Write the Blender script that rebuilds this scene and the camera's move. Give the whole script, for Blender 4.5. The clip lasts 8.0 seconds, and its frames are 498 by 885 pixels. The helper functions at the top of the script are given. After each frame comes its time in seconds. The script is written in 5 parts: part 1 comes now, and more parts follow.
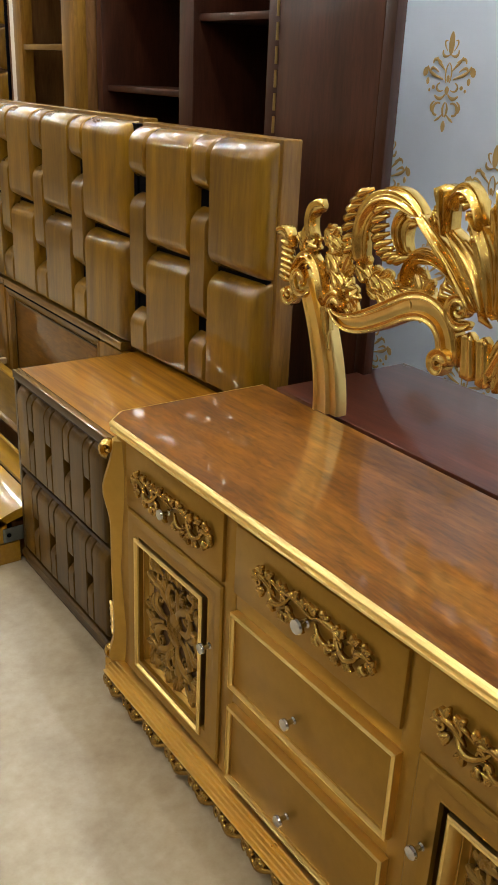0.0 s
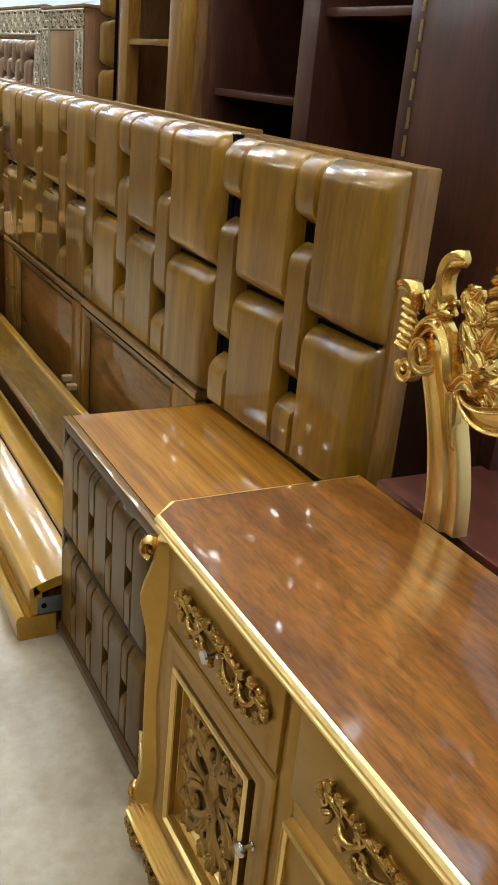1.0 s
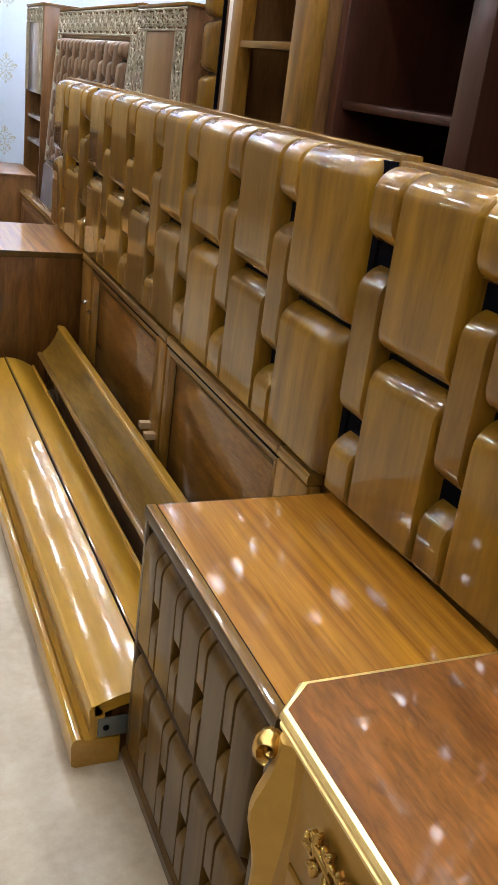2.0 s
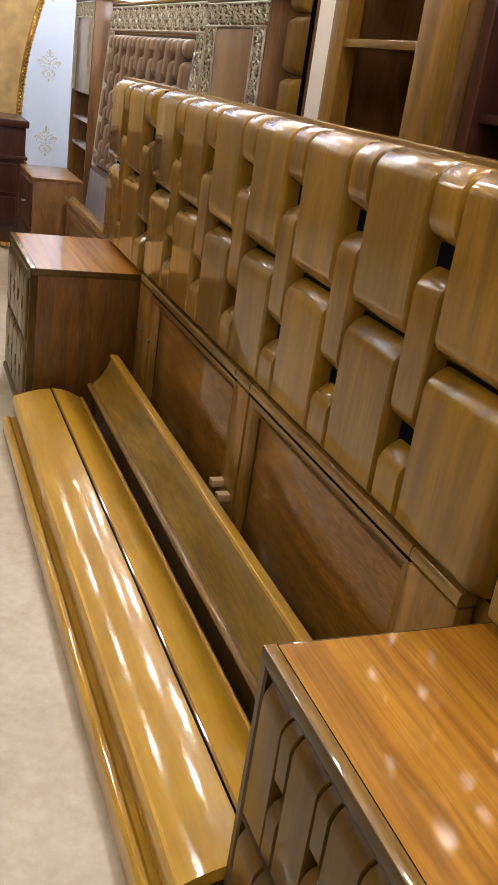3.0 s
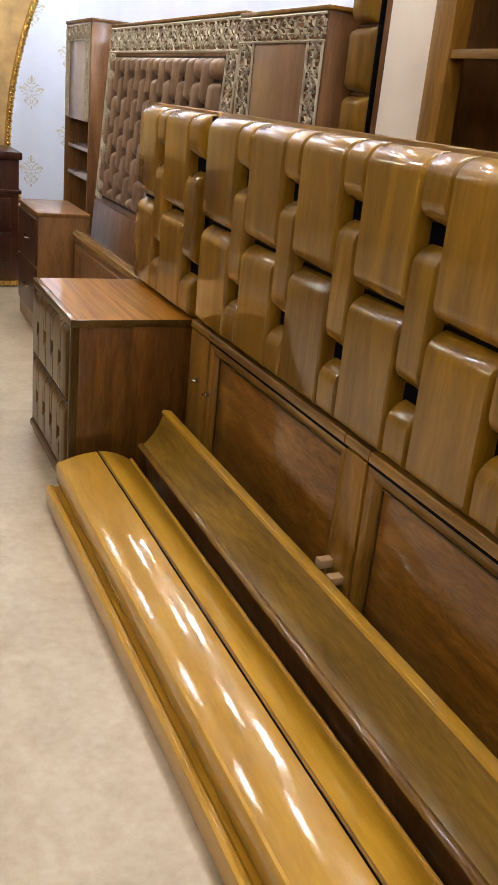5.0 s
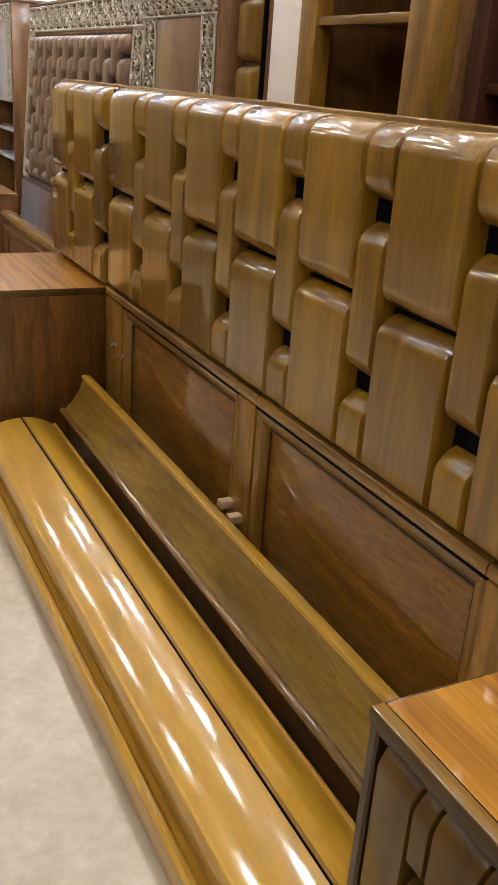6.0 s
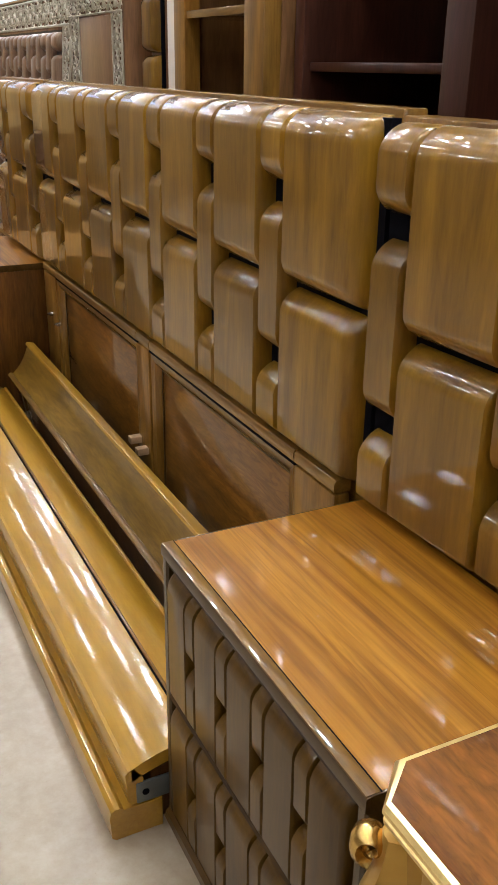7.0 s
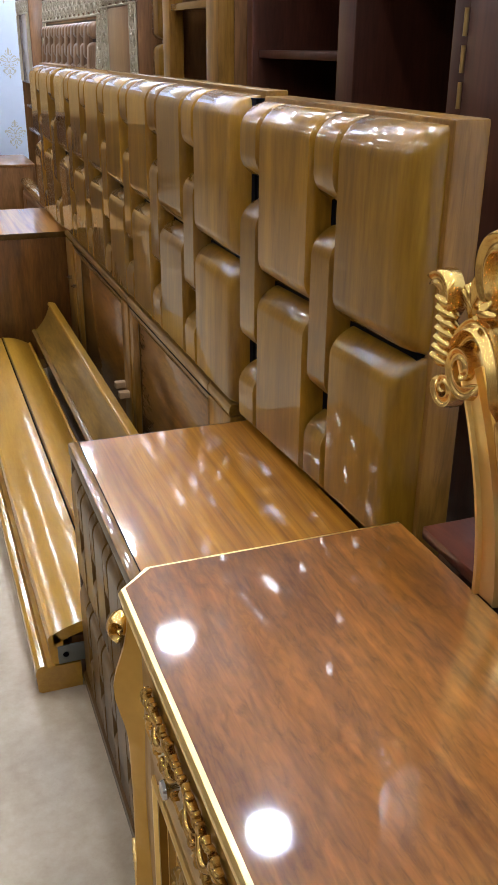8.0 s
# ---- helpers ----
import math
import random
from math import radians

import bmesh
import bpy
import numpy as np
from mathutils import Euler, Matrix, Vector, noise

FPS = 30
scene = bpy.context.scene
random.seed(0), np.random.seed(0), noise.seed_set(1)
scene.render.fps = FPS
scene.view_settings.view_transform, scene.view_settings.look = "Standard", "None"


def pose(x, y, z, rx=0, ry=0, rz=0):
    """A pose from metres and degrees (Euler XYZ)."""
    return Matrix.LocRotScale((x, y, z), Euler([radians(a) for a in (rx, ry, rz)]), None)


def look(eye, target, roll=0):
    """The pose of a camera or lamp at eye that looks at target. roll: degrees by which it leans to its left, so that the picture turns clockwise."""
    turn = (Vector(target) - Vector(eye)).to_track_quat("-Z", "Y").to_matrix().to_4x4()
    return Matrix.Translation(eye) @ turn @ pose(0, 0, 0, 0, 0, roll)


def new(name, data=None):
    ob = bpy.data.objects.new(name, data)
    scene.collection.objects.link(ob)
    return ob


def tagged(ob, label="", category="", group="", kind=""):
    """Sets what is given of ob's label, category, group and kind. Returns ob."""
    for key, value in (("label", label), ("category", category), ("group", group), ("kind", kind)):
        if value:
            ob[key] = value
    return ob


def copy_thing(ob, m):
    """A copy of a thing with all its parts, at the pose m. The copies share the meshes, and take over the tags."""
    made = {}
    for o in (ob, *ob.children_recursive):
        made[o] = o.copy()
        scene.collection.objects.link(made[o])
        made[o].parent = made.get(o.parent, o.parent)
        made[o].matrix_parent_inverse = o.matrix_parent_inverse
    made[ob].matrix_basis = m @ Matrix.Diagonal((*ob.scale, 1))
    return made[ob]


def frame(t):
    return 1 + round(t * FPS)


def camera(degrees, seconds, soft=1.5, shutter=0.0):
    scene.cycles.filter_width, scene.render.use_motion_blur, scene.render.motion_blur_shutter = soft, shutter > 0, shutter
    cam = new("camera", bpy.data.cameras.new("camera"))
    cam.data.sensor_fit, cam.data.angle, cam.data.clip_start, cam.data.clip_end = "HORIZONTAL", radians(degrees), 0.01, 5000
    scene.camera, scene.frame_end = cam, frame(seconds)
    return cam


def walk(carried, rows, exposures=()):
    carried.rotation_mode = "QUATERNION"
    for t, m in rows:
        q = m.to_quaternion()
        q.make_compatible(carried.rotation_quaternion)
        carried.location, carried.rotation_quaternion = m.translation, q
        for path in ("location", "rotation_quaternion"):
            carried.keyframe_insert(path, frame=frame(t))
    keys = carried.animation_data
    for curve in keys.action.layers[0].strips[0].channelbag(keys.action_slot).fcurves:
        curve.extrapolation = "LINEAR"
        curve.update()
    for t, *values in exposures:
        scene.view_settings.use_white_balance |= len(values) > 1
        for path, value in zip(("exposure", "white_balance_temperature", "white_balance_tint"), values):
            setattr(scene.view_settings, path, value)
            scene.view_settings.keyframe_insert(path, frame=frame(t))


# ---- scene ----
cam = camera(31.2, 8.0)
PATH = [
    (0, (0.025, -0.172, 1.416), (1.1, 1.33, 0.65), 2.5),
    (0.5, (0.125, 0.034, 1.417), (1.151, 1.568, 0.645), 3.7),
    (1, (0.311, 0.247, 1.397), (1.211, 1.865, 0.64), 5.6),
    (1.5, (0.406, 0.469, 1.384), (1.197, 2.152, 0.647), 6.7),
    (1.7, (0.403, 0.593, 1.381), (1.188, 2.278, 0.641), 7.2),
    (2.8, (0.413, 1.13, 1.358), (1.174, 2.815, 0.594), 8.6),
    (3, (0.393, 1.247, 1.356), (1.13, 2.947, 0.603), 8.6),
    (3.5, (0.311, 1.509, 1.351), (1.077, 3.204, 0.616), 7.9),
    (4, (0.237, 1.7, 1.335), (1.052, 3.379, 0.617), 6.8),
    (4.2, (0.215, 1.738, 1.336), (1.021, 3.426, 0.627), 6.5),
    (5.3, (0.209, 1.687, 1.328), (1.009, 3.371, 0.605), 5.7),
    (5.5, (0.234, 1.641, 1.321), (1.055, 3.312, 0.592), 5.2),
    (6, (0.296, 1.488, 1.322), (1.157, 3.13, 0.573), 4.3),
    (6.5, (0.377, 1.236, 1.322), (1.221, 2.882, 0.563), 2.8),
    (7, (0.43, 0.981, 1.342), (1.253, 2.629, 0.563), 0.9),
    (7.5, (0.521, 0.716, 1.357), (1.312, 2.367, 0.551), 0.0),
    (8, (0.649, 0.495, 1.359), (1.289, 2.208, 0.548), 0.6),
]
walk(cam, [(t, look(eye, target, roll)) for t, eye, target, roll in PATH],
     [(0, -0.05, 6650, 6), (0.5, 0.05, 6350, 3), (1.0, 0.10, 5850, 4), (1.5, 0.09, 5750, 8), (3, 0.06, 6450, 15), (4, 0.04, 6650, 17), (5.5, 0.03, 6500, 17), (6.0, 0.03, 6150, 14), (6.5, 0.04, 5950, 13), (7.5, 0.06, 5750, 13), (8, 0.05, 5700, 14)])

# ---- light ----
CEIL = 2.85
G = -0.045  # level of the floor
world = bpy.data.worlds.new("showroom_world")
scene.world = world
world.use_nodes = True
world.node_tree.nodes["Background"].inputs["Color"].default_value = (0.9, 0.93, 1.0, 1)
world.node_tree.nodes["Background"].inputs["Strength"].default_value = 0.3
LAMP_POWER = 112.0


# ---- materials ----
def material(name):
    m = bpy.data.materials.new(name)
    m.use_nodes = True
    t = m.node_tree
    return m, t, t.nodes["Principled BSDF"]


def ramp(t, fac, stops):
    n = t.nodes.new("ShaderNodeValToRGB")
    while len(n.color_ramp.elements) < len(stops):
        n.color_ramp.elements.new(0.5)
    for e, (p, c) in zip(n.color_ramp.elements, stops):
        e.position, e.color = p, (*c, 1)
    t.links.new(fac, n.inputs["Fac"])
    return n.outputs["Color"]


def coords(t, scale=(1, 1, 1), spread=0.0):
    """Object coordinates, scaled; spread shifts them by the object's random number."""
    tc = t.nodes.new("ShaderNodeTexCoord")
    mp = t.nodes.new("ShaderNodeMapping")
    mp.inputs["Scale"].default_value = scale
    t.links.new(tc.outputs["Object"], mp.inputs["Vector"])
    if spread:
        info = t.nodes.new("ShaderNodeObjectInfo")
        mul = t.nodes.new("ShaderNodeMath")
        mul.operation = "MULTIPLY"
        mul.inputs[1].default_value = spread
        t.links.new(info.outputs["Random"], mul.inputs[0])
        t.links.new(mul.outputs[0], mp.inputs["Location"])
    return mp.outputs["Vector"]


def noise_tex(t, vec, scale, detail=4, rough=0.55, distortion=0.0):
    n = t.nodes.new("ShaderNodeTexNoise")
    n.inputs["Scale"].default_value, n.inputs["Detail"].default_value = scale, detail
    n.inputs["Roughness"].default_value, n.inputs["Distortion"].default_value = rough, distortion
    t.links.new(vec, n.inputs["Vector"])
    return n.outputs["Fac"]


def mix(t, fac, a, b, mode="MIX"):
    n = t.nodes.new("ShaderNodeMix")
    n.data_type, n.blend_type = "RGBA", mode
    for key, v in ((0, fac), (6, a), (7, b)):
        if isinstance(v, (int, float)):
            n.inputs[key].default_value = v
        elif isinstance(v, tuple):
            n.inputs[key].default_value = (*v, 1)
        else:
            t.links.new(v, n.inputs[key])
    return n.outputs[2]


def bump(t, bsdf, height, strength, distance=0.002):
    b = t.nodes.new("ShaderNodeBump")
    b.inputs["Strength"].default_value, b.inputs["Distance"].default_value = strength, distance
    t.links.new(height, b.inputs["Height"])
    t.links.new(b.outputs["Normal"], bsdf.inputs["Normal"])
    return b


def wood(name, dark, light, grain="z", gloss=0.8, rough=0.4, figure=1.0, vary=0.25, coat_rough=0.03, fleck=0.0, vein=0.45, stretch=0.12):
    """Lacquered wood: fibres and broad figure run along one axis."""
    m, t, b = material(name)
    along = {"x": (stretch, 1, 1), "y": (1, stretch, 1), "z": (1, 1, stretch)}[grain]
    vec = coords(t, along, 7.0)
    fine = noise_tex(t, vec, 110, 5, 0.6)
    broad = noise_tex(t, vec, 9 * figure, 5, 0.6, 1.6)
    both = mix(t, 0.24, broad, fine)
    mid = tuple((a + c) / 2 for a, c in zip(dark, light))
    col = ramp(t, both, [(0.34, dark), (0.5, mid), (0.66, light)])
    veins = ramp(t, noise_tex(t, coords(t, along, 3.0), 24, 3, 0.5, 2.2), [(0.42, (1, 1, 1)), (0.5, (0.62, 0.58, 0.52)), (0.58, (1, 1, 1))])
    col = mix(t, vein, col, veins, "MULTIPLY")
    if fleck:
        short = {"x": (0.3, 1, 1), "y": (1, 0.3, 1), "z": (1, 1, 0.3)}[grain]
        bits = ramp(t, noise_tex(t, coords(t, short), 75, 4, 0.6, 0.8), [(0.36, (0.45, 0.40, 0.36)), (0.50, (1, 1, 1)), (0.64, (1.25, 1.2, 1.15))])
        col = mix(t, fleck, col, bits, "MULTIPLY")
    info = t.nodes.new("ShaderNodeObjectInfo")
    tone = ramp(t, info.outputs["Random"], [(0.0, (1 - vary, 1 - vary, 1 - vary * 0.9)), (1.0, (1, 0.98, 0.95))])
    col = mix(t, 1.0, col, tone, "MULTIPLY")
    t.links.new(col, b.inputs["Base Color"])
    b.inputs["Roughness"].default_value = rough
    b.inputs["Specular IOR Level"].default_value = 0.2
    b.inputs["Coat Weight"].default_value = gloss
    b.inputs["Coat IOR"].default_value = 1.62
    b.inputs["Coat Roughness"].default_value = coat_rough
    smear = noise_tex(t, coords(t), 14, 3)
    rr = t.nodes.new("ShaderNodeMapRange")
    rr.inputs["To Min"].default_value, rr.inputs["To Max"].default_value = coat_rough * 0.85, coat_rough * 1.25
    t.links.new(smear, rr.inputs["Value"])
    t.links.new(rr.outputs["Result"], b.inputs["Coat Roughness"])
    bump(t, b, fine, 0.06, 0.001)
    wave = t.nodes.new("ShaderNodeBump")
    wave.inputs["Strength"].default_value, wave.inputs["Distance"].default_value = 0.03, 0.008
    t.links.new(noise_tex(t, coords(t), 7, 2), wave.inputs["Height"])
    t.links.new(wave.outputs["Normal"], b.inputs["Coat Normal"])
    return m


def gold(name, base, hollow, metal=0.85, rough=0.3, relief=0.25):
    m, t, b = material(name)
    n = noise_tex(t, coords(t, (1, 1, 1), 5.0), 45, 5, 0.6)
    big = noise_tex(t, coords(t, (1, 1, 1), 2.0), 9, 3)
    col = ramp(t, mix(t, 0.5, n, big), [(0.3, hollow), (0.55, base), (0.8, tuple(min(1, c * 1.12) for c in base))])
    t.links.new(col, b.inputs["Base Color"])
    b.inputs["Metallic"].default_value = metal
    rr = t.nodes.new("ShaderNodeMapRange")
    rr.inputs["To Min"].default_value, rr.inputs["To Max"].default_value = rough * 0.75, rough * 1.35
    t.links.new(big, rr.inputs["Value"])
    t.links.new(rr.outputs["Result"], b.inputs["Roughness"])
    bump(t, b, n, relief, 0.0012)
    return m


def plain(name, base, rough=0.5, metal=0.0, vary=0.12, scale=20.0, relief=0.1):
    m, t, b = material(name)
    n = noise_tex(t, coords(t), scale, 5)
    col = ramp(t, n, [(0.25, tuple(c * (1 - vary) for c in base)), (0.75, tuple(min(1, c * (1 + vary)) for c in base))])
    t.links.new(col, b.inputs["Base Color"])
    b.inputs["Roughness"].default_value, b.inputs["Metallic"].default_value = rough, metal
    bump(t, b, n, relief, 0.001)
    return m


def glow(name, colour, strength):
    m, t, b = material(name)
    b.inputs["Base Color"].default_value = (*colour, 1)
    b.inputs["Emission Color"].default_value = (*colour, 1)
    b.inputs["Emission Strength"].default_value = strength
    return m


def floor_sheet():
    """Beige sheet floor with cloudy mottling and specks."""
    m, t, b = material("beige_floor")
    v = coords(t)
    cloud = noise_tex(t, v, 5, 6, 0.6, 0.4)
    speck = noise_tex(t, v, 38, 4, 0.7)
    col = ramp(t, mix(t, 0.4, cloud, speck), [(0.32, (0.31, 0.235, 0.145)), (0.5, (0.39, 0.31, 0.20)), (0.68, (0.46, 0.38, 0.265))])
    dots = ramp(t, noise_tex(t, v, 210, 2), [(0.70, (1, 1, 1)), (0.78, (0.75, 0.7, 0.62))])
    t.links.new(mix(t, 0.6, col, dots, "MULTIPLY"), b.inputs["Base Color"])
    b.inputs["Roughness"].default_value = 0.42
    bump(t, b, speck, 0.05, 0.001)
    return m


PAD = wood("olive_brown_lacquered_wood", (0.145, 0.066, 0.003), (0.33, 0.170, 0.007), "z", 1.0, 0.4, 0.8, 0.28, 0.06, 0.0, 0.2)
PAD.node_tree.nodes["Principled BSDF"].inputs["Coat IOR"].default_value = 1.58
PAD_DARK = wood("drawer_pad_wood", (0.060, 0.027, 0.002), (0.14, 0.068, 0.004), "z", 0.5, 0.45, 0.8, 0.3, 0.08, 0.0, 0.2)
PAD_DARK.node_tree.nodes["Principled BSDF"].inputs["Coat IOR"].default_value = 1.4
FRAME = wood("frame_wood", (0.12, 0.055, 0.007), (0.31, 0.16, 0.022), "y", 1.0, 0.4, 1.0, 0.15, 0.05)
FRAME_Z = wood("upright_frame_wood", (0.14, 0.064, 0.008), (0.33, 0.16, 0.022), "z", 0.5, 0.4, 1.0, 0.15, 0.10)
PANEL = wood("red_brown_panel_wood", (0.11, 0.040, 0.004), (0.30, 0.13, 0.016), "y", 0.8, 0.4, 0.9, 0.1, 0.05, 0.0, 0.7, 0.2)
TOPWOOD = wood("orange_brown_top_wood", (0.24, 0.084, 0.004), (0.54, 0.238, 0.017), "y", 1.0, 0.4, 1.6, 0.08, 0.065, 0.0, 0.6, 0.035)
SIDEWOOD = wood("cabinet_side_wood", (0.055, 0.020, 0.004), (0.20, 0.080, 0.013), "z", 0.8, 0.4, 0.9, 0.1, 0.04)
OLIVE = wood("olive_satin_wood", (0.125, 0.066, 0.005), (0.29, 0.165, 0.017), "y", 0.6, 0.4, 1.0, 0.1, 0.10)
RAILWOOD = wood("honey_footboard_wood", (0.35, 0.170, 0.008), (0.51, 0.275, 0.020), "y", 1.0, 0.4, 0.7, 0.1, 0.105, 0.0, 0.15)
RAILWOOD.node_tree.nodes["Principled BSDF"].inputs["Coat IOR"].default_value = 1.65
DRTOP = wood("walnut_dresser_top_wood", (0.115, 0.037, 0.003), (0.30, 0.110, 0.011), "y", 1.0, 0.4, 1.5, 0.05, 0.045, 0.42)
MAHOG = wood("dark_mahogany_wood", (0.032, 0.009, 0.004), (0.075, 0.022, 0.010), "z", 0.5, 0.45, 0.8, 0.1, 0.16)
# Mahogany darkened to hold the shade inside cabinets, folds and grooves.
MAHOG_SHADED = wood("shaded_inside_wood", (0.010, 0.005, 0.004), (0.028, 0.012, 0.008), "z", 0.2, 0.5, 0.8, 0.1)
BROWNCAB = wood("brown_cabinet_wood", (0.12, 0.052, 0.014), (0.28, 0.13, 0.038), "z", 0.5, 0.42, 0.8, 0.1, 0.12)
BED2 = wood("walnut_bed_wood", (0.11, 0.048, 0.016), (0.26, 0.125, 0.045), "z", 0.5, 0.42, 0.8, 0.1, 0.14)
RAW = plain("raw_pale_wood", (0.42, 0.27, 0.13), 0.6)
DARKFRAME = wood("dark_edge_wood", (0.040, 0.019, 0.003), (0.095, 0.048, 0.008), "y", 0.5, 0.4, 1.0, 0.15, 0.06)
DARKFRAME_Z = wood("dark_upright_wood", (0.040, 0.019, 0.003), (0.095, 0.048, 0.008), "z", 0.5, 0.4, 1.0, 0.15, 0.06)
PILASTER = gold("tan_gold_paint", (0.52, 0.31, 0.06), (0.46, 0.27, 0.05), 0.6, 0.36, 0.03)
# Black for the shade in gaps and grooves, and for the inlay line.
SHADE_INLAY = plain("black_shade_and_inlay", (0.004, 0.004, 0.006), 0.95)
SHADE_INLAY.node_tree.nodes["Principled BSDF"].inputs["Specular IOR Level"].default_value = 0.05
GOLD = gold("bright_carved_gold", (0.78, 0.53, 0.16), (0.40, 0.23, 0.05), 0.98, 0.23, 0.12)
GOLDEDGE = gold("gold_moulding", (0.88, 0.65, 0.25), (0.85, 0.62, 0.23), 1.0, 0.30, 0.0)
BRONZE = gold("bronze_gold_paint", (0.35, 0.192, 0.026), (0.30, 0.164, 0.022), 0.6, 0.32, 0.03)
OLDGOLD = gold("dull_carved_gold", (0.50, 0.32, 0.085), (0.28, 0.15, 0.03), 0.95, 0.23, 0.1)
# Carved gold darkened for the shade inside the recessed door panels.
CARVED_SHADED = gold("shaded_gold_carving", (0.34, 0.20, 0.045), (0.20, 0.11, 0.022), 0.7, 0.36, 0.1)
# Dark brown that paints the shade in the carving's hollows.
SHADE_BACK = plain("brown_carving_shade", (0.12, 0.06, 0.025), 0.5)
CHROME = plain("chrome", (0.55, 0.56, 0.58), 0.10, 1.0, 0.03)
BRASS = plain("aged_brass", (0.5, 0.36, 0.14), 0.35, 1.0)
IRON = plain("grey_iron_plate", (0.17, 0.18, 0.16), 0.5, 0.6)
FRET = plain("pale_gold_fretwork", (0.47, 0.42, 0.30), 0.45, 0.1)
TUFT = wood("brown_tufted_pad", (0.15, 0.088, 0.050), (0.27, 0.165, 0.098), "z", 0.4, 0.4, 1.0, 0.15, 0.15)
WALL = plain("pale_blue_white_paint", (0.76, 0.82, 0.93), 0.6, 0, 0.03, 6.0, 0.05)
CREAM = plain("cream_tone", (0.72, 0.62, 0.5), 0.5, 0, 0.05, 6.0, 0.05)
CEILING = plain("white_ceiling_paint", (0.72, 0.72, 0.72), 0.7, 0, 0.02, 5.0, 0.05)
# Unseen walls' tone, chosen for the light they bounce and the reflections.
BROWNWALL = plain("warm_beige_wall_paint", (0.27, 0.215, 0.155), 0.45, 0, 0.3, 3.0, 0.05)
MOTIF = plain("ochre_motif_paint", (0.60, 0.39, 0.15), 0.5, 0.1)
MOTIF_PALE = plain("pale_gold_motif_paint", (0.62, 0.58, 0.47), 0.5, 0.1)
SATIN = plain("gold_satin_cloth", (0.55, 0.36, 0.14), 0.4, 0.2, 0.3, 9.0)
WHITEPANEL = plain("pale_lilac_gloss_panel", (0.5, 0.46, 0.47), 0.15)
FLOOR = floor_sheet()
DIFF = glow("lamp_diffuser", (1.0, 0.985, 0.955), LAMP_POWER)
COOL = glow("cool_lamp_diffuser", (0.90, 0.96, 1.0), LAMP_POWER * 2.3)
TRIM = plain("white_lamp_ring", (0.8, 0.8, 0.8), 0.4)


# ---- mesh helpers ----
def mesh_ob(name, bm, mat, angle=35):
    bmesh.ops.recalc_face_normals(bm, faces=bm.faces)
    me = bpy.data.meshes.new(name)
    bm.to_mesh(me)
    bm.free()
    me.materials.append(mat)
    for p in me.polygons:
        p.use_smooth = True
    me.set_sharp_from_angle(angle=radians(angle))
    return new(name, me)


def part(name, bm, mat, parent, label="", angle=35):
    ob = mesh_ob(name, bm, mat, angle)
    ob.parent = parent
    ob.matrix_parent_inverse = parent.matrix_world.inverted()
    return tagged(ob, label)


def thing(name, at, label, category, group="", kind=""):
    ob = new(name)
    ob.empty_display_size = 0.05
    ob.location = at
    bpy.context.view_layer.update()
    return tagged(ob, label, category, group, kind)


def solid(name, bm, mat, label, category, kind="", group=""):
    return tagged(mesh_ob(name, bm, mat), label, category, group, kind)


def box(x0, x1, y0, y1, z0, z1, r=0.003, seg=2, bm=None):
    own = bmesh.new()
    bmesh.ops.create_cube(own, size=1)
    for v in own.verts:
        v.co = Vector((x0 + (v.co.x + 0.5) * (x1 - x0), y0 + (v.co.y + 0.5) * (y1 - y0), z0 + (v.co.z + 0.5) * (z1 - z0)))
    if r > 0:
        r = min(r, 0.45 * min(x1 - x0, y1 - y0, z1 - z0))
        bmesh.ops.bevel(own, geom=own.edges[:], offset=r, segments=seg, affect="EDGES", profile=0.5)
    return own if bm is None else join(bm, own)


def join(bm, other):
    me = bpy.data.meshes.new("tmp")
    other.to_mesh(me)
    other.free()
    bm.from_mesh(me)
    bpy.data.meshes.remove(me)
    return bm


def bar(profile, y0, y1, axis="y", at=0.0, bm=None, cut0=0.0, cut1=0.0):
    """A closed section run along an axis. axis y: the section is (x, z); axis z: (x, y); axis x: (y, z)."""
    own = bm or bmesh.new()
    put = {"y": lambda a, b, s: (a, s, b), "z": lambda a, b, s: (a, b, s), "x": lambda a, b, s: (s, a, b)}[axis]
    one = [own.verts.new(put(a, b, y0)) for a, b in profile]
    two = [own.verts.new(put(a, b, y1)) for a, b in profile]
    n = len(profile)
    for i in range(n):
        own.faces.new((one[i], one[(i + 1) % n], two[(i + 1) % n], two[i]))
    own.faces.new(one)
    own.faces.new(two[::-1])
    return own


def sweep(pts, widths, heights=None, sides=8, bm=None, flat=(1, 0, 0), closed=True):
    """A tapering rod through the points; widths lie in the plane square to flat, heights along flat."""
    own = bm or bmesh.new()
    heights = heights or widths
    flat = Vector(flat)
    pts = [Vector(p) for p in pts]
    rings = []
    for i, p in enumerate(pts):
        tan = (pts[min(i + 1, len(pts) - 1)] - pts[max(i - 1, 0)]).normalized()
        side = tan.cross(flat)
        side = side.normalized() if side.length > 1e-6 else Vector((0, 1, 0))
        up = side.cross(tan).normalized()
        rings.append([own.verts.new(p + side * widths[i] * math.cos(2 * math.pi * k / sides) + up * heights[i] * math.sin(2 * math.pi * k / sides)) for k in range(sides)])
    for a, b in zip(rings, rings[1:]):
        for k in range(sides):
            own.faces.new((a[k], a[(k + 1) % sides], b[(k + 1) % sides], b[k]))
    if closed:
        own.faces.new(rings[0][::-1])
        own.faces.new(rings[-1])
    return own


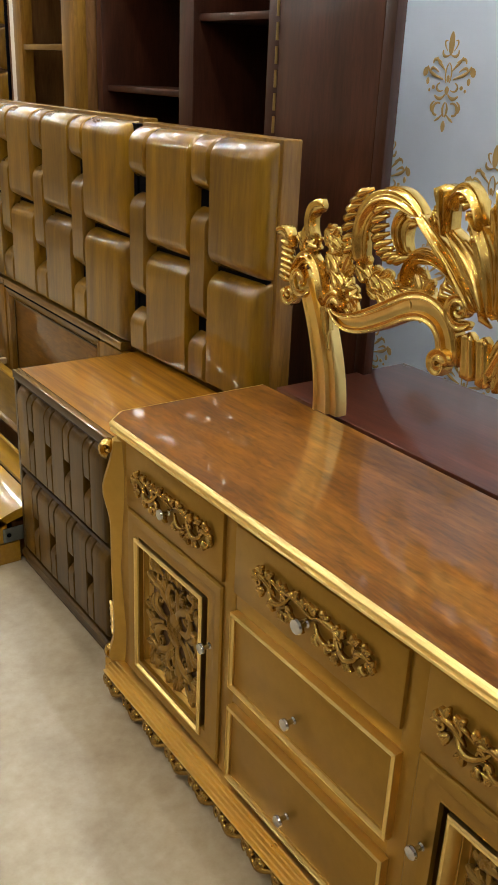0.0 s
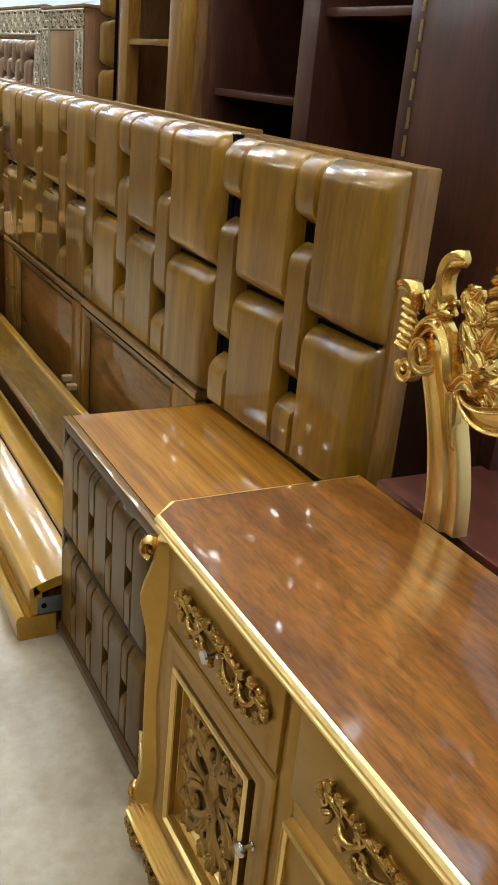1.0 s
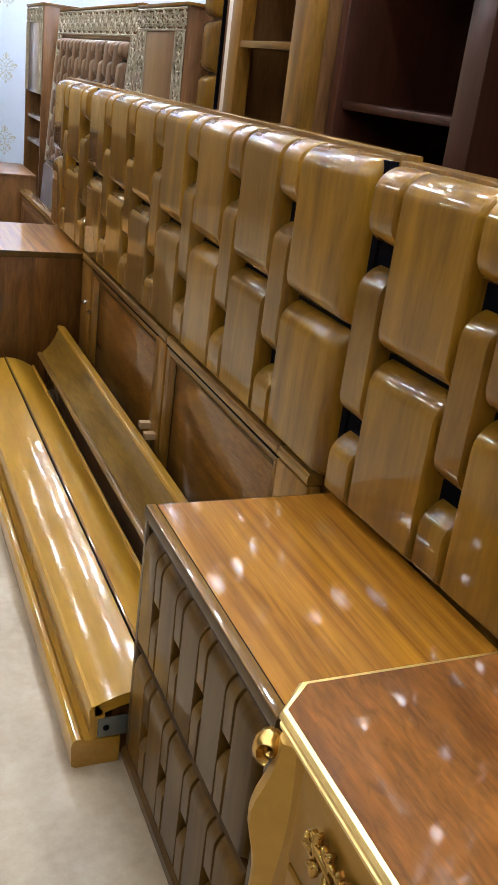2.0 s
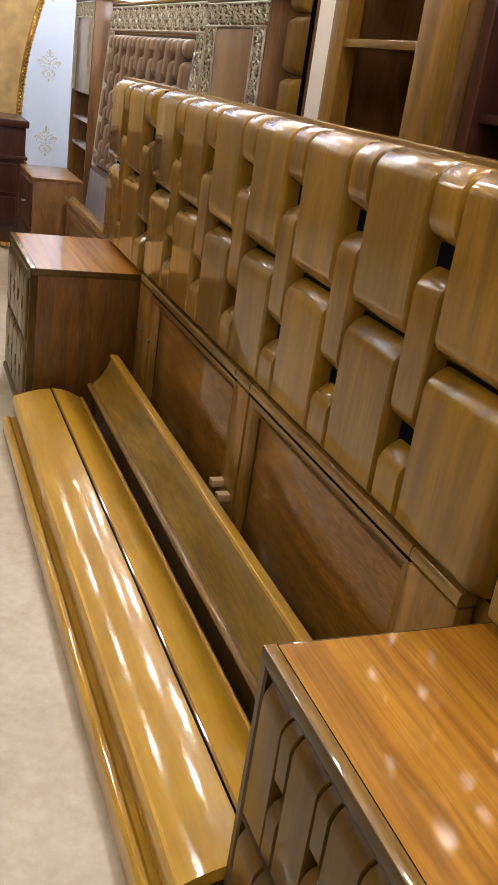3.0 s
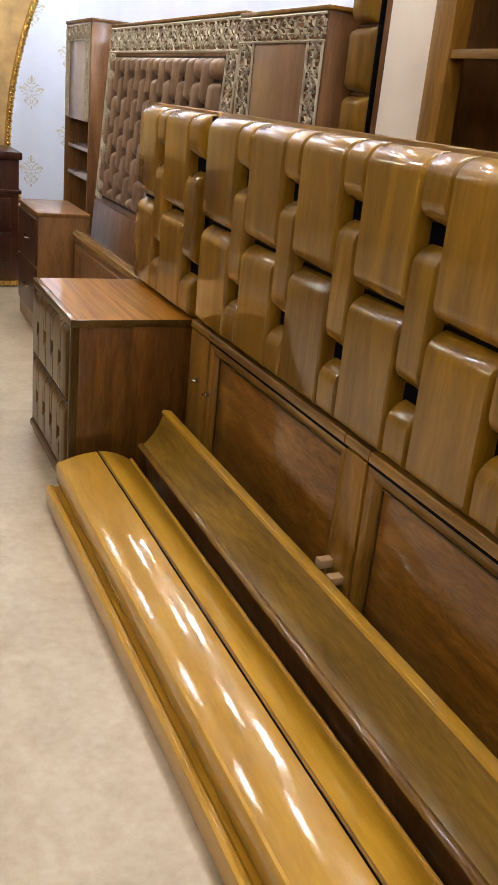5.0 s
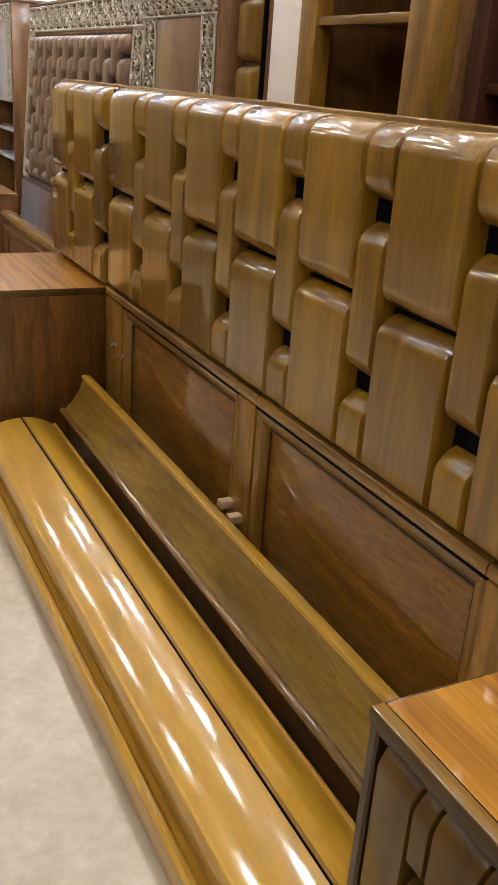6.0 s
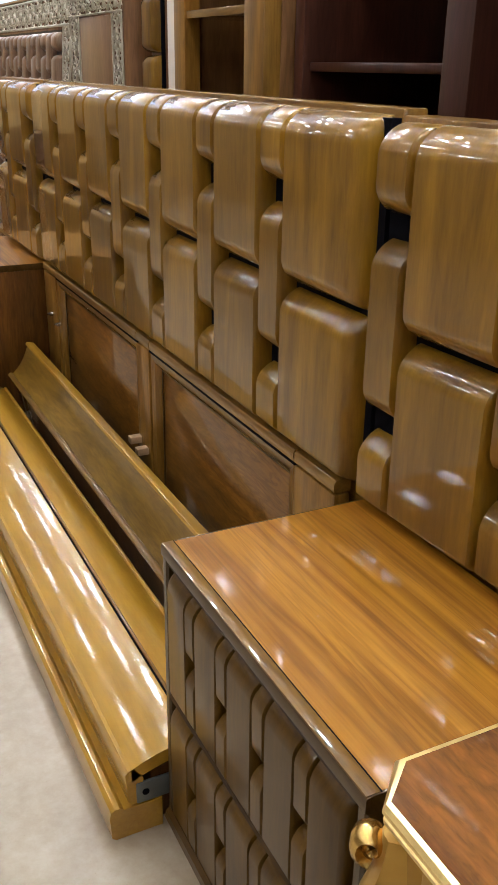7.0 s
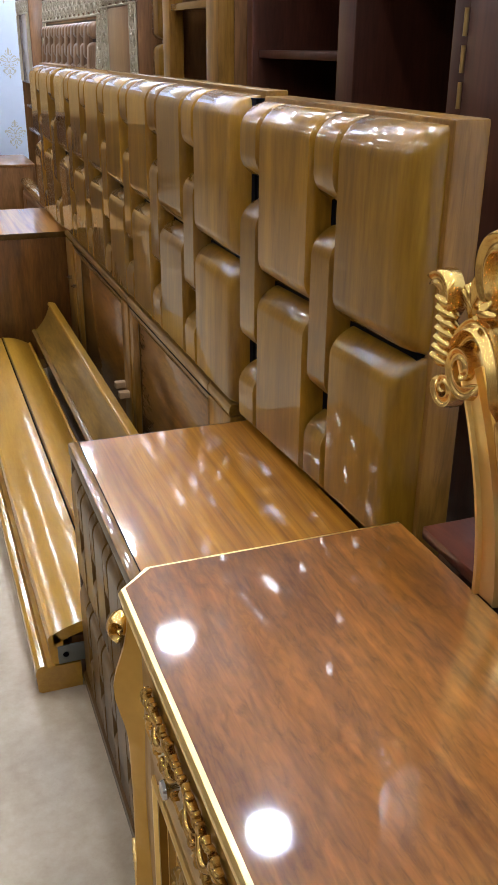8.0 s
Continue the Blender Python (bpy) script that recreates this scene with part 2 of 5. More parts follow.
def lathe(profile, sides=20, bm=None, m=None, ring=False):
    """(radius, height) turned round z, then placed by m; ring: the profile is a closed loop."""
    own = bmesh.new()
    rings = []
    for r, h in profile:
        rings.append([own.verts.new((max(r, 1e-5) * math.cos(2 * math.pi * k / sides), max(r, 1e-5) * math.sin(2 * math.pi * k / sides), h)) for k in range(sides)])
    for a, b in zip(rings, rings[1:]):
        for k in range(sides):
            own.faces.new((a[k], a[(k + 1) % sides], b[(k + 1) % sides], b[k]))
    if ring:
        for k in range(sides):
            own.faces.new((rings[-1][k], rings[-1][(k + 1) % sides], rings[0][(k + 1) % sides], rings[0][k]))
    else:
        own.faces.new(rings[0][::-1])
        own.faces.new(rings[-1])
    if m is not None:
        own.transform(m)
    return own if bm is None else join(bm, own)


def steps(a, b, ra, rb, n=6):
    """Places from a to b, close together within ra and rb of the ends, with their distance profile."""
    s = [a + ra * (1 - math.cos(math.pi / 2 * i / n)) for i in range(n + 1)]
    e = [b - rb * (1 - math.cos(math.pi / 2 * i / n)) for i in range(n + 1)][::-1]
    out = []
    for i, v in enumerate(s + e):
        if i and abs(v - out[-1][0]) < 1e-6:
            continue
        d0, d1 = (v - a) / ra if ra > 0 else 1, (b - v) / rb if rb > 0 else 1
        f = lambda d: math.sqrt(max(0.0, 1 - (1 - min(1.0, d)) ** 2))
        out.append((v, f(d0) * f(d1)))
    return out


def pillow(y0, y1, z0, z1, back, thick, rz0=0.035, rz1=0.035, ry0=0.007, ry1=0.007, pinch=0.0):
    """A rounded wooden pad standing out towards -x from the plane x = back."""
    bm = bmesh.new()
    ys, zs = steps(y0, y1, ry0, ry1, 4), steps(z0, z1, rz0, rz1, 7)
    zm = (z0 + z1) / 2
    rows = []
    for z, fz in zs:
        row = []
        for y, fy in ys:
            bow = 0.004 * (1 - ((z - zm) / (0.5 * (z1 - z0))) ** 2)
            squeeze = pinch * (1 - fz)
            yy = y + squeeze * ((y0 + y1) / 2 - y) / (y1 - y0) * 2
            row.append(bm.verts.new((back - thick * fz * fy - bow * fy, yy, z)))
        rows.append(row)
    for a, b in zip(rows, rows[1:]):
        for i in range(len(a) - 1):
            bm.faces.new((a[i], a[i + 1], b[i + 1], b[i]))
    loop = rows[0] + [r[-1] for r in rows[1:-1]] + rows[-1][::-1] + [r[0] for r in rows[1:-1]][::-1]
    bm.faces.new(loop)
    return bm


def spiral(cy, cz, r0, r1, a0, a1, x, n=28):
    """Points of a scroll in the plane x."""
    out = []
    for i in range(n + 1):
        u = i / n
        r, a = r0 + (r1 - r0) * u, radians(a0 + (a1 - a0) * u)
        out.append((x, cy + r * math.cos(a), cz + r * math.sin(a)))
    return out


def bow(p0, c0, c1, p1, x, n=18, dx=0.0):
    """A Bezier curve in the plane x, swelling forward by dx."""
    out = []
    for i in range(n + 1):
        u = i / n
        w = ((1 - u) ** 3, 3 * u * (1 - u) ** 2, 3 * u * u * (1 - u), u ** 3)
        y, z = (sum(k * q[j] for k, q in zip(w, (p0, c0, c1, p1))) for j in (0, 1))
        out.append((x - dx * math.sin(math.pi * u), y, z))
    return out


def taper(n, a, b, c):
    """n + 1 widths going from a over b in the middle to c."""
    return [(a + (b - a) * 2 * u if u < 0.5 else b + (c - b) * (2 * u - 1)) for u in (i / n for i in range(n + 1))]


def ribbon(pts, widths, depth, bm, flutes=3, curl=0.0):
    """A carved strap through the points of a plane x: fluted front, flat back, edges rolled; curl lifts its end forward."""
    n = len(pts) - 1
    k = flutes * 8
    rings = []
    for i, p in enumerate(pts):
        p = Vector(p)
        tan = (Vector(pts[min(i + 1, n)]) - Vector(pts[max(i - 1, 0)])).normalized()
        side = Vector((0, -tan.z, tan.y)).normalized()
        u = i / n
        lift = curl * u ** 3
        end = min(1.0, u / 0.10, (1 - u) / 0.10)
        end = 0.22 + 0.78 * math.sqrt(max(0.0, 1 - (1 - end) ** 2))
        ring = []
        for j in range(k + 1):
            t = -1 + 2 * j / k
            h = depth * (0.35 + 0.65 * math.sqrt(max(0, 1 - t * t))) * (0.80 + 0.20 * math.cos(math.pi * flutes * (t + 1)))
            ring.append(bm.verts.new(p + side * (t * widths[i] * end) + Vector((-h * (0.4 + 0.6 * end) - lift, 0, 0))))
        for j in range(3):
            t = 1 - j
            ring.append(bm.verts.new(p + side * (t * widths[i] * 0.96 * end) + Vector((0.004 - lift, 0, 0))))
        rings.append(ring)
    m = len(rings[0])
    for a, b in zip(rings, rings[1:]):
        for j in range(m):
            bm.faces.new((a[j], a[(j + 1) % m], b[(j + 1) % m], b[j]))
    bm.faces.new(rings[0][::-1])
    bm.faces.new(rings[-1])
    return bm


def leaf(bm, base, way, length, width, x, curl=0.4, ribs=3):
    """An acanthus leaf: a fluted blade with scalloped sides, curling forward at its tip, with side lobes."""
    for k in range(ribs):
        off = k - (ribs - 1) / 2
        a = radians(way + off * 30)
        l = length * (1 - 0.22 * abs(off))
        c, s = math.cos(a), math.sin(a)
        bend = curl * l * (0.5 if off >= 0 else -0.5)
        p0, p1 = base, (base[0] + c * l - s * bend, base[1] + s * l + c * bend)
        c0 = (base[0] + c * l * 0.4, base[1] + s * l * 0.4)
        c1 = (base[0] + c * l * 0.85, base[1] + s * l * 0.85)
        n = 12
        ws = [width * 0.42 * (0.25 + math.sin(math.pi * min(1, 0.12 + 0.86 * i / n)) ** 0.7) * (0.80 + 0.20 * abs(math.sin(2.5 * math.pi * i / n))) for i in range(n + 1)]
        ribbon(bow(p0, c0, c1, p1, x + 0.003 * abs(off), n, 0.004), ws, width * 0.45, bm, 2, length * 0.12)
    return bm


# ---- the setting ----
X0, X1, Y0, Y1 = -3.6, 2.08, -3.2, 9.9
XE = 4.6  # the hall goes on behind the partition
solid("floor", box(X0, XE, Y0, Y1, G - 0.08, G, 0), FLOOR, "beige mottled sheet flooring with a dull sheen", "floor", "structure")
solid("ceiling", box(X0, XE, Y0, Y1, CEIL, CEIL + 0.1, 0), CEILING, "plain white painted showroom ceiling", "ceiling", "structure")
wall_east = solid("wall_partition", box(X1, X1 + 0.12, Y0, Y1, G, 2.35, 0), WALL, "pale blue-white wall painted with ochre damask motifs", "wall", "structure")
solid("wall_east", box(XE, XE + 0.12, Y0, Y1, G, CEIL, 0), BROWNWALL, "plain warm beige wall, unseen, added to close off the showroom", "wall", "structure")
wall_north = solid("wall_north", box(X0 - 0.12, XE + 0.12, Y1, Y1 + 0.12, G, CEIL, 0), WALL, "pale blue-white wall painted with faint gold motifs", "wall", "structure")
# Unseen wall added to keep the white north wall out of pad reflections.
solid("reflection_wall_northwest", box(X0, 1.0, 9.3, 9.42, G, CEIL, 0), BROWNWALL, "plain warm beige wall, unseen, added to close off the showroom", "wall", "structure")
solid("wall_west", box(X0 - 0.12, X0, Y0, Y1, G, CEIL, 0), BROWNWALL, "plain warm beige wall, unseen, added to close off the showroom", "wall", "structure")
solid("wall_south", box(X0 - 0.12, XE + 0.12, Y0 - 0.12, Y0, G, CEIL, 0), BROWNWALL, "plain warm beige wall, unseen, added to close off the showroom", "wall", "structure")


def lozenge(bm, cy, cz, w, h, turn=0.0):
    pts = []
    for k in range(10):
        a = 2 * math.pi * k / 10
        y, z = w * math.cos(a) * abs(math.cos(a)) ** 0.3, h * math.sin(a)
        c, s = math.cos(turn), math.sin(turn)
        pts.append((cy + y * c - z * s, cz + y * s + z * c))
    bar(pts, -0.0015, 0.0, "x", 0, bm)


def damask():
    """One stencilled damask motif, about 0.2 m wide and 0.27 m high, centred on its origin in the plane x = 0."""
    bm = bmesh.new()
    lozenge(bm, 0, 0.105, 0.011, 0.033)
    for s in (-1, 1):
        for p0, c0, c1, p1, w in (((0.012, 0.085), (0.028, 0.10), (0.030, 0.118), (0.016, 0.112), 0.004),
                                  ((0.01, 0.03), (0.03, 0.05), (0.045, 0.055), (0.05, 0.07), 0.006),
                                  ((0.02, 0.01), (0.05, 0.02), (0.07, 0.02), (0.085, 0.045), 0.007),
                                  ((0.0, 0.055), (0.012, 0.045), (0.016, 0.02), (0.006, 0.0), 0.004),
                                  ((0.015, -0.02), (0.04, -0.03), (0.05, -0.005), (0.03, 0.0), 0.005),
                                  ((0.02, -0.055), (0.05, -0.045), (0.06, -0.09), (0.03, -0.088), 0.007),
                                  ((0.004, -0.08), (0.02, -0.10), (0.03, -0.10), (0.036, -0.105), 0.005),
                                  ((0.004, 0.075), (0.020, 0.066), (0.034, 0.074), (0.030, 0.088), 0.006),
                                  ((0.030, 0.055), (0.052, 0.068), (0.066, 0.066), (0.064, 0.052), 0.006),
                                  ((0.040, 0.030), (0.062, 0.046), (0.076, 0.040), (0.070, 0.030), 0.006),
                                  ((0.006, -0.030), (0.016, -0.046), (0.034, -0.046), (0.046, -0.034), 0.007),
                                  ((0.002, -0.052), (0.012, -0.064), (0.010, -0.080), (0.002, -0.092), 0.006),
                                  ((0.044, -0.050), (0.058, -0.056), (0.060, -0.072), (0.050, -0.080), 0.006)):
            pts = bow(*[(s * q[0], q[1]) for q in (p0, c0, c1, p1)], -0.001, 9)
            sweep(pts, taper(9, w * 0.3, w * 0.8, w * 0.4), [0.0012] * 10, 6, bm)
        lozenge(bm, s * 0.092, 0.03, 0.010, 0.014, 0.4 * s)
        lozenge(bm, s * 0.08, 0.005, 0.006, 0.010)
        lozenge(bm, s * 0.055, -0.012, 0.006, 0.006)
        lozenge(bm, s * 0.07, -0.02, 0.004, 0.005)
    lozenge(bm, 0, -0.02, 0.008, 0.012)
    lozenge(bm, 0, 0.012, 0.006, 0.010)
    lozenge(bm, 0, -0.118, 0.008, 0.016)
    return bm


stencil = part("damask_motif", damask(), MOTIF, wall_east, "ochre stencilled damask motif")
stencil.location = (X1, 1.790, 1.410)
for dy, dz in ((0.215, -0.29), (-0.215, -0.29), (0.0, -0.58), (0.215, -0.87), (-0.215, -0.87), (-0.43, 0.0), (-0.43, -0.58), (0.43, -0.58)):
    o = stencil.copy()
    scene.collection.objects.link(o)
    o.location = (X1, 1.790 + dy, 1.410 + dz)
far_stencil = stencil.copy()
far_stencil.data = stencil.data.copy()
far_stencil.data.materials[0] = MOTIF_PALE
scene.collection.objects.link(far_stencil)
far_stencil.parent = wall_north
far_stencil.matrix_parent_inverse = Matrix()
far_stencil["label"] = "pale gold stencilled damask motif"
far_stencil.rotation_euler = (0, 0, radians(90))
far_stencil.location = (1.695, Y1, 1.196)
for dx, dz in ((0.0, -0.641), (0.32, -0.32), (-0.32, -0.32), (0.0, 0.641), (0.32, 0.32)):
    o = far_stencil.copy()
    scene.collection.objects.link(o)
    o.location = (1.695 + dx, Y1, 1.196 + dz)


# ---- ceiling lamps ----
def ceiling_lamp(x, y, mat, label, group, r=0.064):
    root = thing("ceiling_lamp", (x, y, CEIL), label, "ceiling lamp", group)
    m = Matrix.Translation((x, y, CEIL))
    part("ring", lathe([(r + 0.002, -0.001), (r + 0.024, -0.001), (r + 0.024, -0.008), (r + 0.005, -0.014)], 24, None, m, True), TRIM, root)
    part("diffuser", lathe([(0.0, -0.010), (r, -0.010), (r, -0.004), (0.0, -0.004)], 24, None, m), mat, root, "glowing diffuser")
    return root


lamp = ceiling_lamp(-2.2, -1.6, DIFF, "small round recessed white ceiling lamp, switched on", "ceiling lamps")
for ix in (0, 1, 2, 3, 5):
    for iy in range(12):
        if ix or iy:
            copy_thing(lamp, Matrix.Translation((-2.2 + 1.1 * ix, -1.6 + 1.0 * iy + 0.5 * (ix % 2), CEIL)))
wall_lamp = ceiling_lamp(1.64, 0.22, COOL, "larger round cool white ceiling lamp before the partition, switched on", "partition lamps", 0.078)
for k in range(1, 8):
    copy_thing(wall_lamp, Matrix.Translation((1.64, 0.22 + 1.33 * k, CEIL)))


# ---- woven headboards ----
HB_BACK, HB_T = 1.328, 0.060
ZB, ZM, ZT = 0.606, 0.938, 1.272


def woven_section(root, columns, zb=ZB, zt=ZT):
    """columns: (kind, y0, y1, outer-low side, outer-high side)."""
    k = (zt - zb) / (ZT - ZB)
    at = lambda z: zb + (z - ZB) * k
    for kind, y0, y1, lo, hi in columns:
        ry0, ry1 = (0.034 if lo else 0.009), (0.034 if hi else 0.009)
        if kind == "wide":
            rows = ((ZB, ZM - 0.002), (ZM + 0.002, ZT))
        else:
            rows = ((ZB, 0.752), (0.784, 1.092), (1.127, ZT))
        for z0, z1 in rows:
            r = 0.050
            part("pad", pillow(y0 + 0.0012, y1 - 0.0012, at(z0), at(z1), HB_BACK, HB_T if kind == "wide" else HB_T - 0.002,
                               0.028 if z0 == ZB else r, 0.05 if z1 == ZT else r, ry0, ry1, 0.003), PAD, root)


def headboard_main():
    root = thing("bed_headboard", (1.3, 3.33, G), "olive-brown lacquered wooden bed headboard with woven padded blocks over framed panels", "headboard")
    part("back_board", box(HB_BACK, 1.378, 2.242, 4.556, G, 1.282, 0.004), FRAME, root)
    # Black sheet: the deep shade between the pads is put into its colour.
    part("recess", box(HB_BACK - 0.018, HB_BACK + 0.001, 2.245, 4.553, ZB, 1.267, 0), SHADE_INLAY, root, "black sheet for the deep shade behind the pads")
    cols, y = [("wide", 2.262, 2.536, True, False)], 2.536
    for i in range(6):
        cols.append(("narrow", y, y + 0.100, False, False))
        y += 0.100
        if i < 5:
            cols.append(("wide", y, y + 0.225, False, False))
            y += 0.225
    cols.append(("wide", y, y + 0.274, False, True))
    woven_section(root, cols)
    rail = [(1.312, 0.578), (1.278, 0.578), (1.275, 0.580), (1.274, 0.584), (1.275, 0.599), (1.279, 0.604), (1.284, 0.605), (1.312, 0.605)]
    for y0, y1 in ((2.300, 2.462), (2.465, 3.330), (3.334, 3.446), (3.450, 4.372), (4.375, 4.550)):
        part("rail", bar(rail, y0, y1), FRAME, root)
    for y0, y1, z0 in ((2.300, 2.462, G), (3.340, 3.440, G), (4.376, 4.550, G)):
        part("stile", box(1.276, 1.312, y0, y1, z0, 0.573, 0.004), FRAME_Z, root)
    for y0, y1 in ((2.465, 3.338), (3.442, 4.374)):
        part("panel", box(1.304, 1.313, y0 + 0.02, y1 - 0.02, G, 0.56, 0.002), PANEL, root, "red-brown veneered panel with a knotty grain")
        for a, b in ((y0, y0 + 0.042), (y1 - 0.042, y1)):
            part("moulding", bar([(1.312, a), (1.284, a), (1.280, a + 0.008), (1.284, b - 0.014), (1.296, b - 0.004), (1.312, b)] if a == y0 else
                                 [(1.312, a), (1.296, a + 0.004), (1.284, a + 0.014), (1.280, b - 0.008), (1.284, b), (1.312, b)], G, 0.572, "z"), FRAME_Z, root)
        # Thin dark strips paint a groove's shade along the moulding's inner edge.
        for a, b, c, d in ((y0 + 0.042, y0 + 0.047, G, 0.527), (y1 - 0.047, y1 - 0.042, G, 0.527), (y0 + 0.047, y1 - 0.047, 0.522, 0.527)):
            part("groove", box(1.300, 1.3050, a, b, c, d, 0), DARKFRAME, root, "dark strip painted as the shade of a groove round the panel")
        # Black strip in place of the shade under the rail.
        part("shadow_gap", box(1.278, 1.308, y0, y1, 0.570, 0.579, 0), SHADE_INLAY, root, "black strip painted as the shade of the seam under the rail")
        part("moulding", bar([(1.312, 0.528), (1.298, 0.531), (1.286, 0.541), (1.280, 0.562), (1.283, 0.572), (1.312, 0.572)], y0 + 0.01, y1 - 0.01), FRAME, root)
    for y, z in ((3.435, 0.252), (3.375, 0.236)):
        part("cleat", box(1.240, 1.280, y - 0.014, y + 0.014, z, z + 0.022, 0.002), RAW, root, "small raw wooden cleat")
    for y, z in ((4.450, 0.415), (4.345, 0.40)):
        part("pin", lathe([(0.008, 0), (0.008, 0.012), (0.004, 0.014), (0.004, 0.022)], 12, None, pose(1.276, y, z, 0, -90, 0)), CHROME, root, "small chrome pin")
    return root


def headboard_side(sign, y_in, y_out, zt, turn=0.0):
    """A side section, from its inner edge by the bed to its outer end, turned about the inner edge."""
    lo, hi = min(y_in, y_out), max(y_in, y_out)
    root = thing("side_headboard", (HB_BACK, y_in, G), "olive-brown woven padded side panel standing behind the bedside cabinet", "headboard", "side headboards")
    part("back_board", box(HB_BACK - 0.004, HB_BACK + 0.056, lo, hi, G, zt, 0.004), FRAME_Z, root)
    # Same black sheet as on the main headboard, standing in for shade.
    part("recess", box(HB_BACK - 0.018, HB_BACK - 0.003, lo + (0.022 if sign < 0 else 0.003), hi - (0.022 if sign > 0 else 0.003), 0.598, zt - 0.014, 0), SHADE_INLAY, root, "black sheet for the deep shade behind the pads")
    k = (hi - lo) / 0.664
    y, cols = y_in + 0.006 * sign, []
    for kind, w in (("narrow", 0.098), ("wide", 0.232), ("narrow", 0.090), ("wide", 0.228)):
        a, b = sorted((y, y + sign * w * k))
        end = w == 0.228
        cols.append((kind, a, b, end and sign < 0, end and sign > 0))
        y += sign * w * k
    woven_section(root, cols, ZB - 0.010, zt - 0.008)
    root.rotation_euler.z = radians(turn)
    return root


headboard_main()
headboard_side(-1, 2.236, 1.600, 1.272, 3.0)
headboard_side(1, 4.582, 5.285, 1.280)


# ---- bedside cabinets ----
def bedside_cabinet(y0, y1, x0=0.892):
    x1, top = 1.308, 0.592
    root = thing("bedside_cabinet", ((x0 + x1) / 2, (y0 + y1) / 2, G), "brown lacquered bedside cabinet with two woven-pad drawers", "bedside cabinet", "bedside cabinets")
    part("top", bar([(x0 + 0.007, top - 0.026), (x1, top - 0.026), (x1, top), (x0 + 0.007, top)], y0 + 0.004, y1 - 0.004), TOPWOOD, root, "glossy orange-brown wooden top")
    for ya in (y0, y1 - 0.0038):
        part("side_edge", box(x0 + 0.0072, x1, ya, ya + 0.0038, top - 0.026, top - 0.0005, 0.0006), DARKFRAME, root, "dark side edge")
    part("front_edge", bar([(x0, top - 0.022), (x0 + 0.004, top - 0.026), (x0 + 0.007, top - 0.026), (x0 + 0.007, top - 0.001), (x0 + 0.002, top - 0.001), (x0, top - 0.004)], y0, y1), DARKFRAME, root, "dark moulded front edge")
    part("edge_strip", box(x0 + 0.001, x0 + 0.021, y0 + 0.002, y1 - 0.002, top - 0.002, top + 0.0012, 0.0008), FRAME, root, "pale edging along the top")
    part("inlay", box(x0 + 0.021, x0 + 0.023, y0 + 0.002, y1 - 0.002, top - 0.001, top + 0.0008, 0), SHADE_INLAY, root, "thin dark inlay line")
    for a, b in ((y0, y0 + 0.02), (y1 - 0.02, y1)):
        part("side", box(x0 + 0.0305, x1, a + 0.0015, b - 0.0015, G + 0.045, top - 0.026, 0.002), SIDEWOOD, root)
        part("stile", bar([(x0 + 0.002, a + 0.004), (x0 + 0.006, a), (x0 + 0.03, a), (x0 + 0.03, b), (x0 + 0.006, b), (x0 + 0.002, b - 0.004)], G + 0.03, top - 0.026, "z"), DARKFRAME_Z, root)
    part("back", box(x1 - 0.012, x1 - 0.002, y0 + 0.02, y1 - 0.02, G + 0.045, top - 0.026, 0), SIDEWOOD, root)
    part("bottom", box(x0 + 0.03, x1 - 0.012, y0 + 0.02, y1 - 0.02, G + 0.05, G + 0.07, 0), SIDEWOOD, root)
    part("plinth", bar([(x0 + 0.03, G), (x0 + 0.03, G + 0.052), (x0 + 0.002, G + 0.052), (x0 - 0.006, G + 0.045), (x0 - 0.008, G + 0.03), (x0 + 0.002, G + 0.026), (x0 + 0.004, G)], y0 + 0.003, y1 - 0.003), DARKFRAME, root)
    part("plinth", box(x0 + 0.03, x1 - 0.02, y0 + 0.004, y0 + 0.02, G, G + 0.046, 0), FRAME, root)
    part("plinth", box(x0 + 0.03, x1 - 0.02, y1 - 0.02, y1 - 0.004, G, G + 0.046, 0), FRAME, root)
    for z0, z1 in ((0.017, 0.276), (0.298, 0.556)):
        # The board's black paints the shade between the drawer pads.
        drawer = part("drawer", box(x0 + 0.022, x0 + 0.034, y0 + 0.024, y1 - 0.024, z0 - 0.004, z1 + 0.004, 0.002), SHADE_INLAY, root, "black board for the shade behind the drawer pads")
        lip = [(x0 + 0.03, z1 + 0.003), (x0 + 0.006, z1 + 0.003), (x0 + 0.001, z1 + 0.008), (x0 + 0.006, z1 + 0.013), (x0 + 0.03, z1 + 0.013)]
        part("lip", bar(lip, y0 + 0.022, y1 - 0.022), DARKFRAME, drawer)
        y = y0 + 0.03
        n_w, n_n = 5, 4
        ww = ((y1 - y0) - 0.06) / (n_w + 0.45 * n_n)
        nw = 0.45 * ww
        zm = z0 + 0.46 * (z1 - z0)
        for i in range(n_w):
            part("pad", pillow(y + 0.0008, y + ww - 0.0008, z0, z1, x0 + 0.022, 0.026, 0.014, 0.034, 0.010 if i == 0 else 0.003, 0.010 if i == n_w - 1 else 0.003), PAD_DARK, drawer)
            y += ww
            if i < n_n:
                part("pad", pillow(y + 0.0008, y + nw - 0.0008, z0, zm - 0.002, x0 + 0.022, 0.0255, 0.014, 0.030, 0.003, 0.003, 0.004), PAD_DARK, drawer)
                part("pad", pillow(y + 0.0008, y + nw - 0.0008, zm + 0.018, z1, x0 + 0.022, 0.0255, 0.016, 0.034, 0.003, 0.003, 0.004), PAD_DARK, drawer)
                y += nw
    return root


bedside_cabinet(1.60, 2.236)
bedside_cabinet(4.590, 5.262, 0.864)


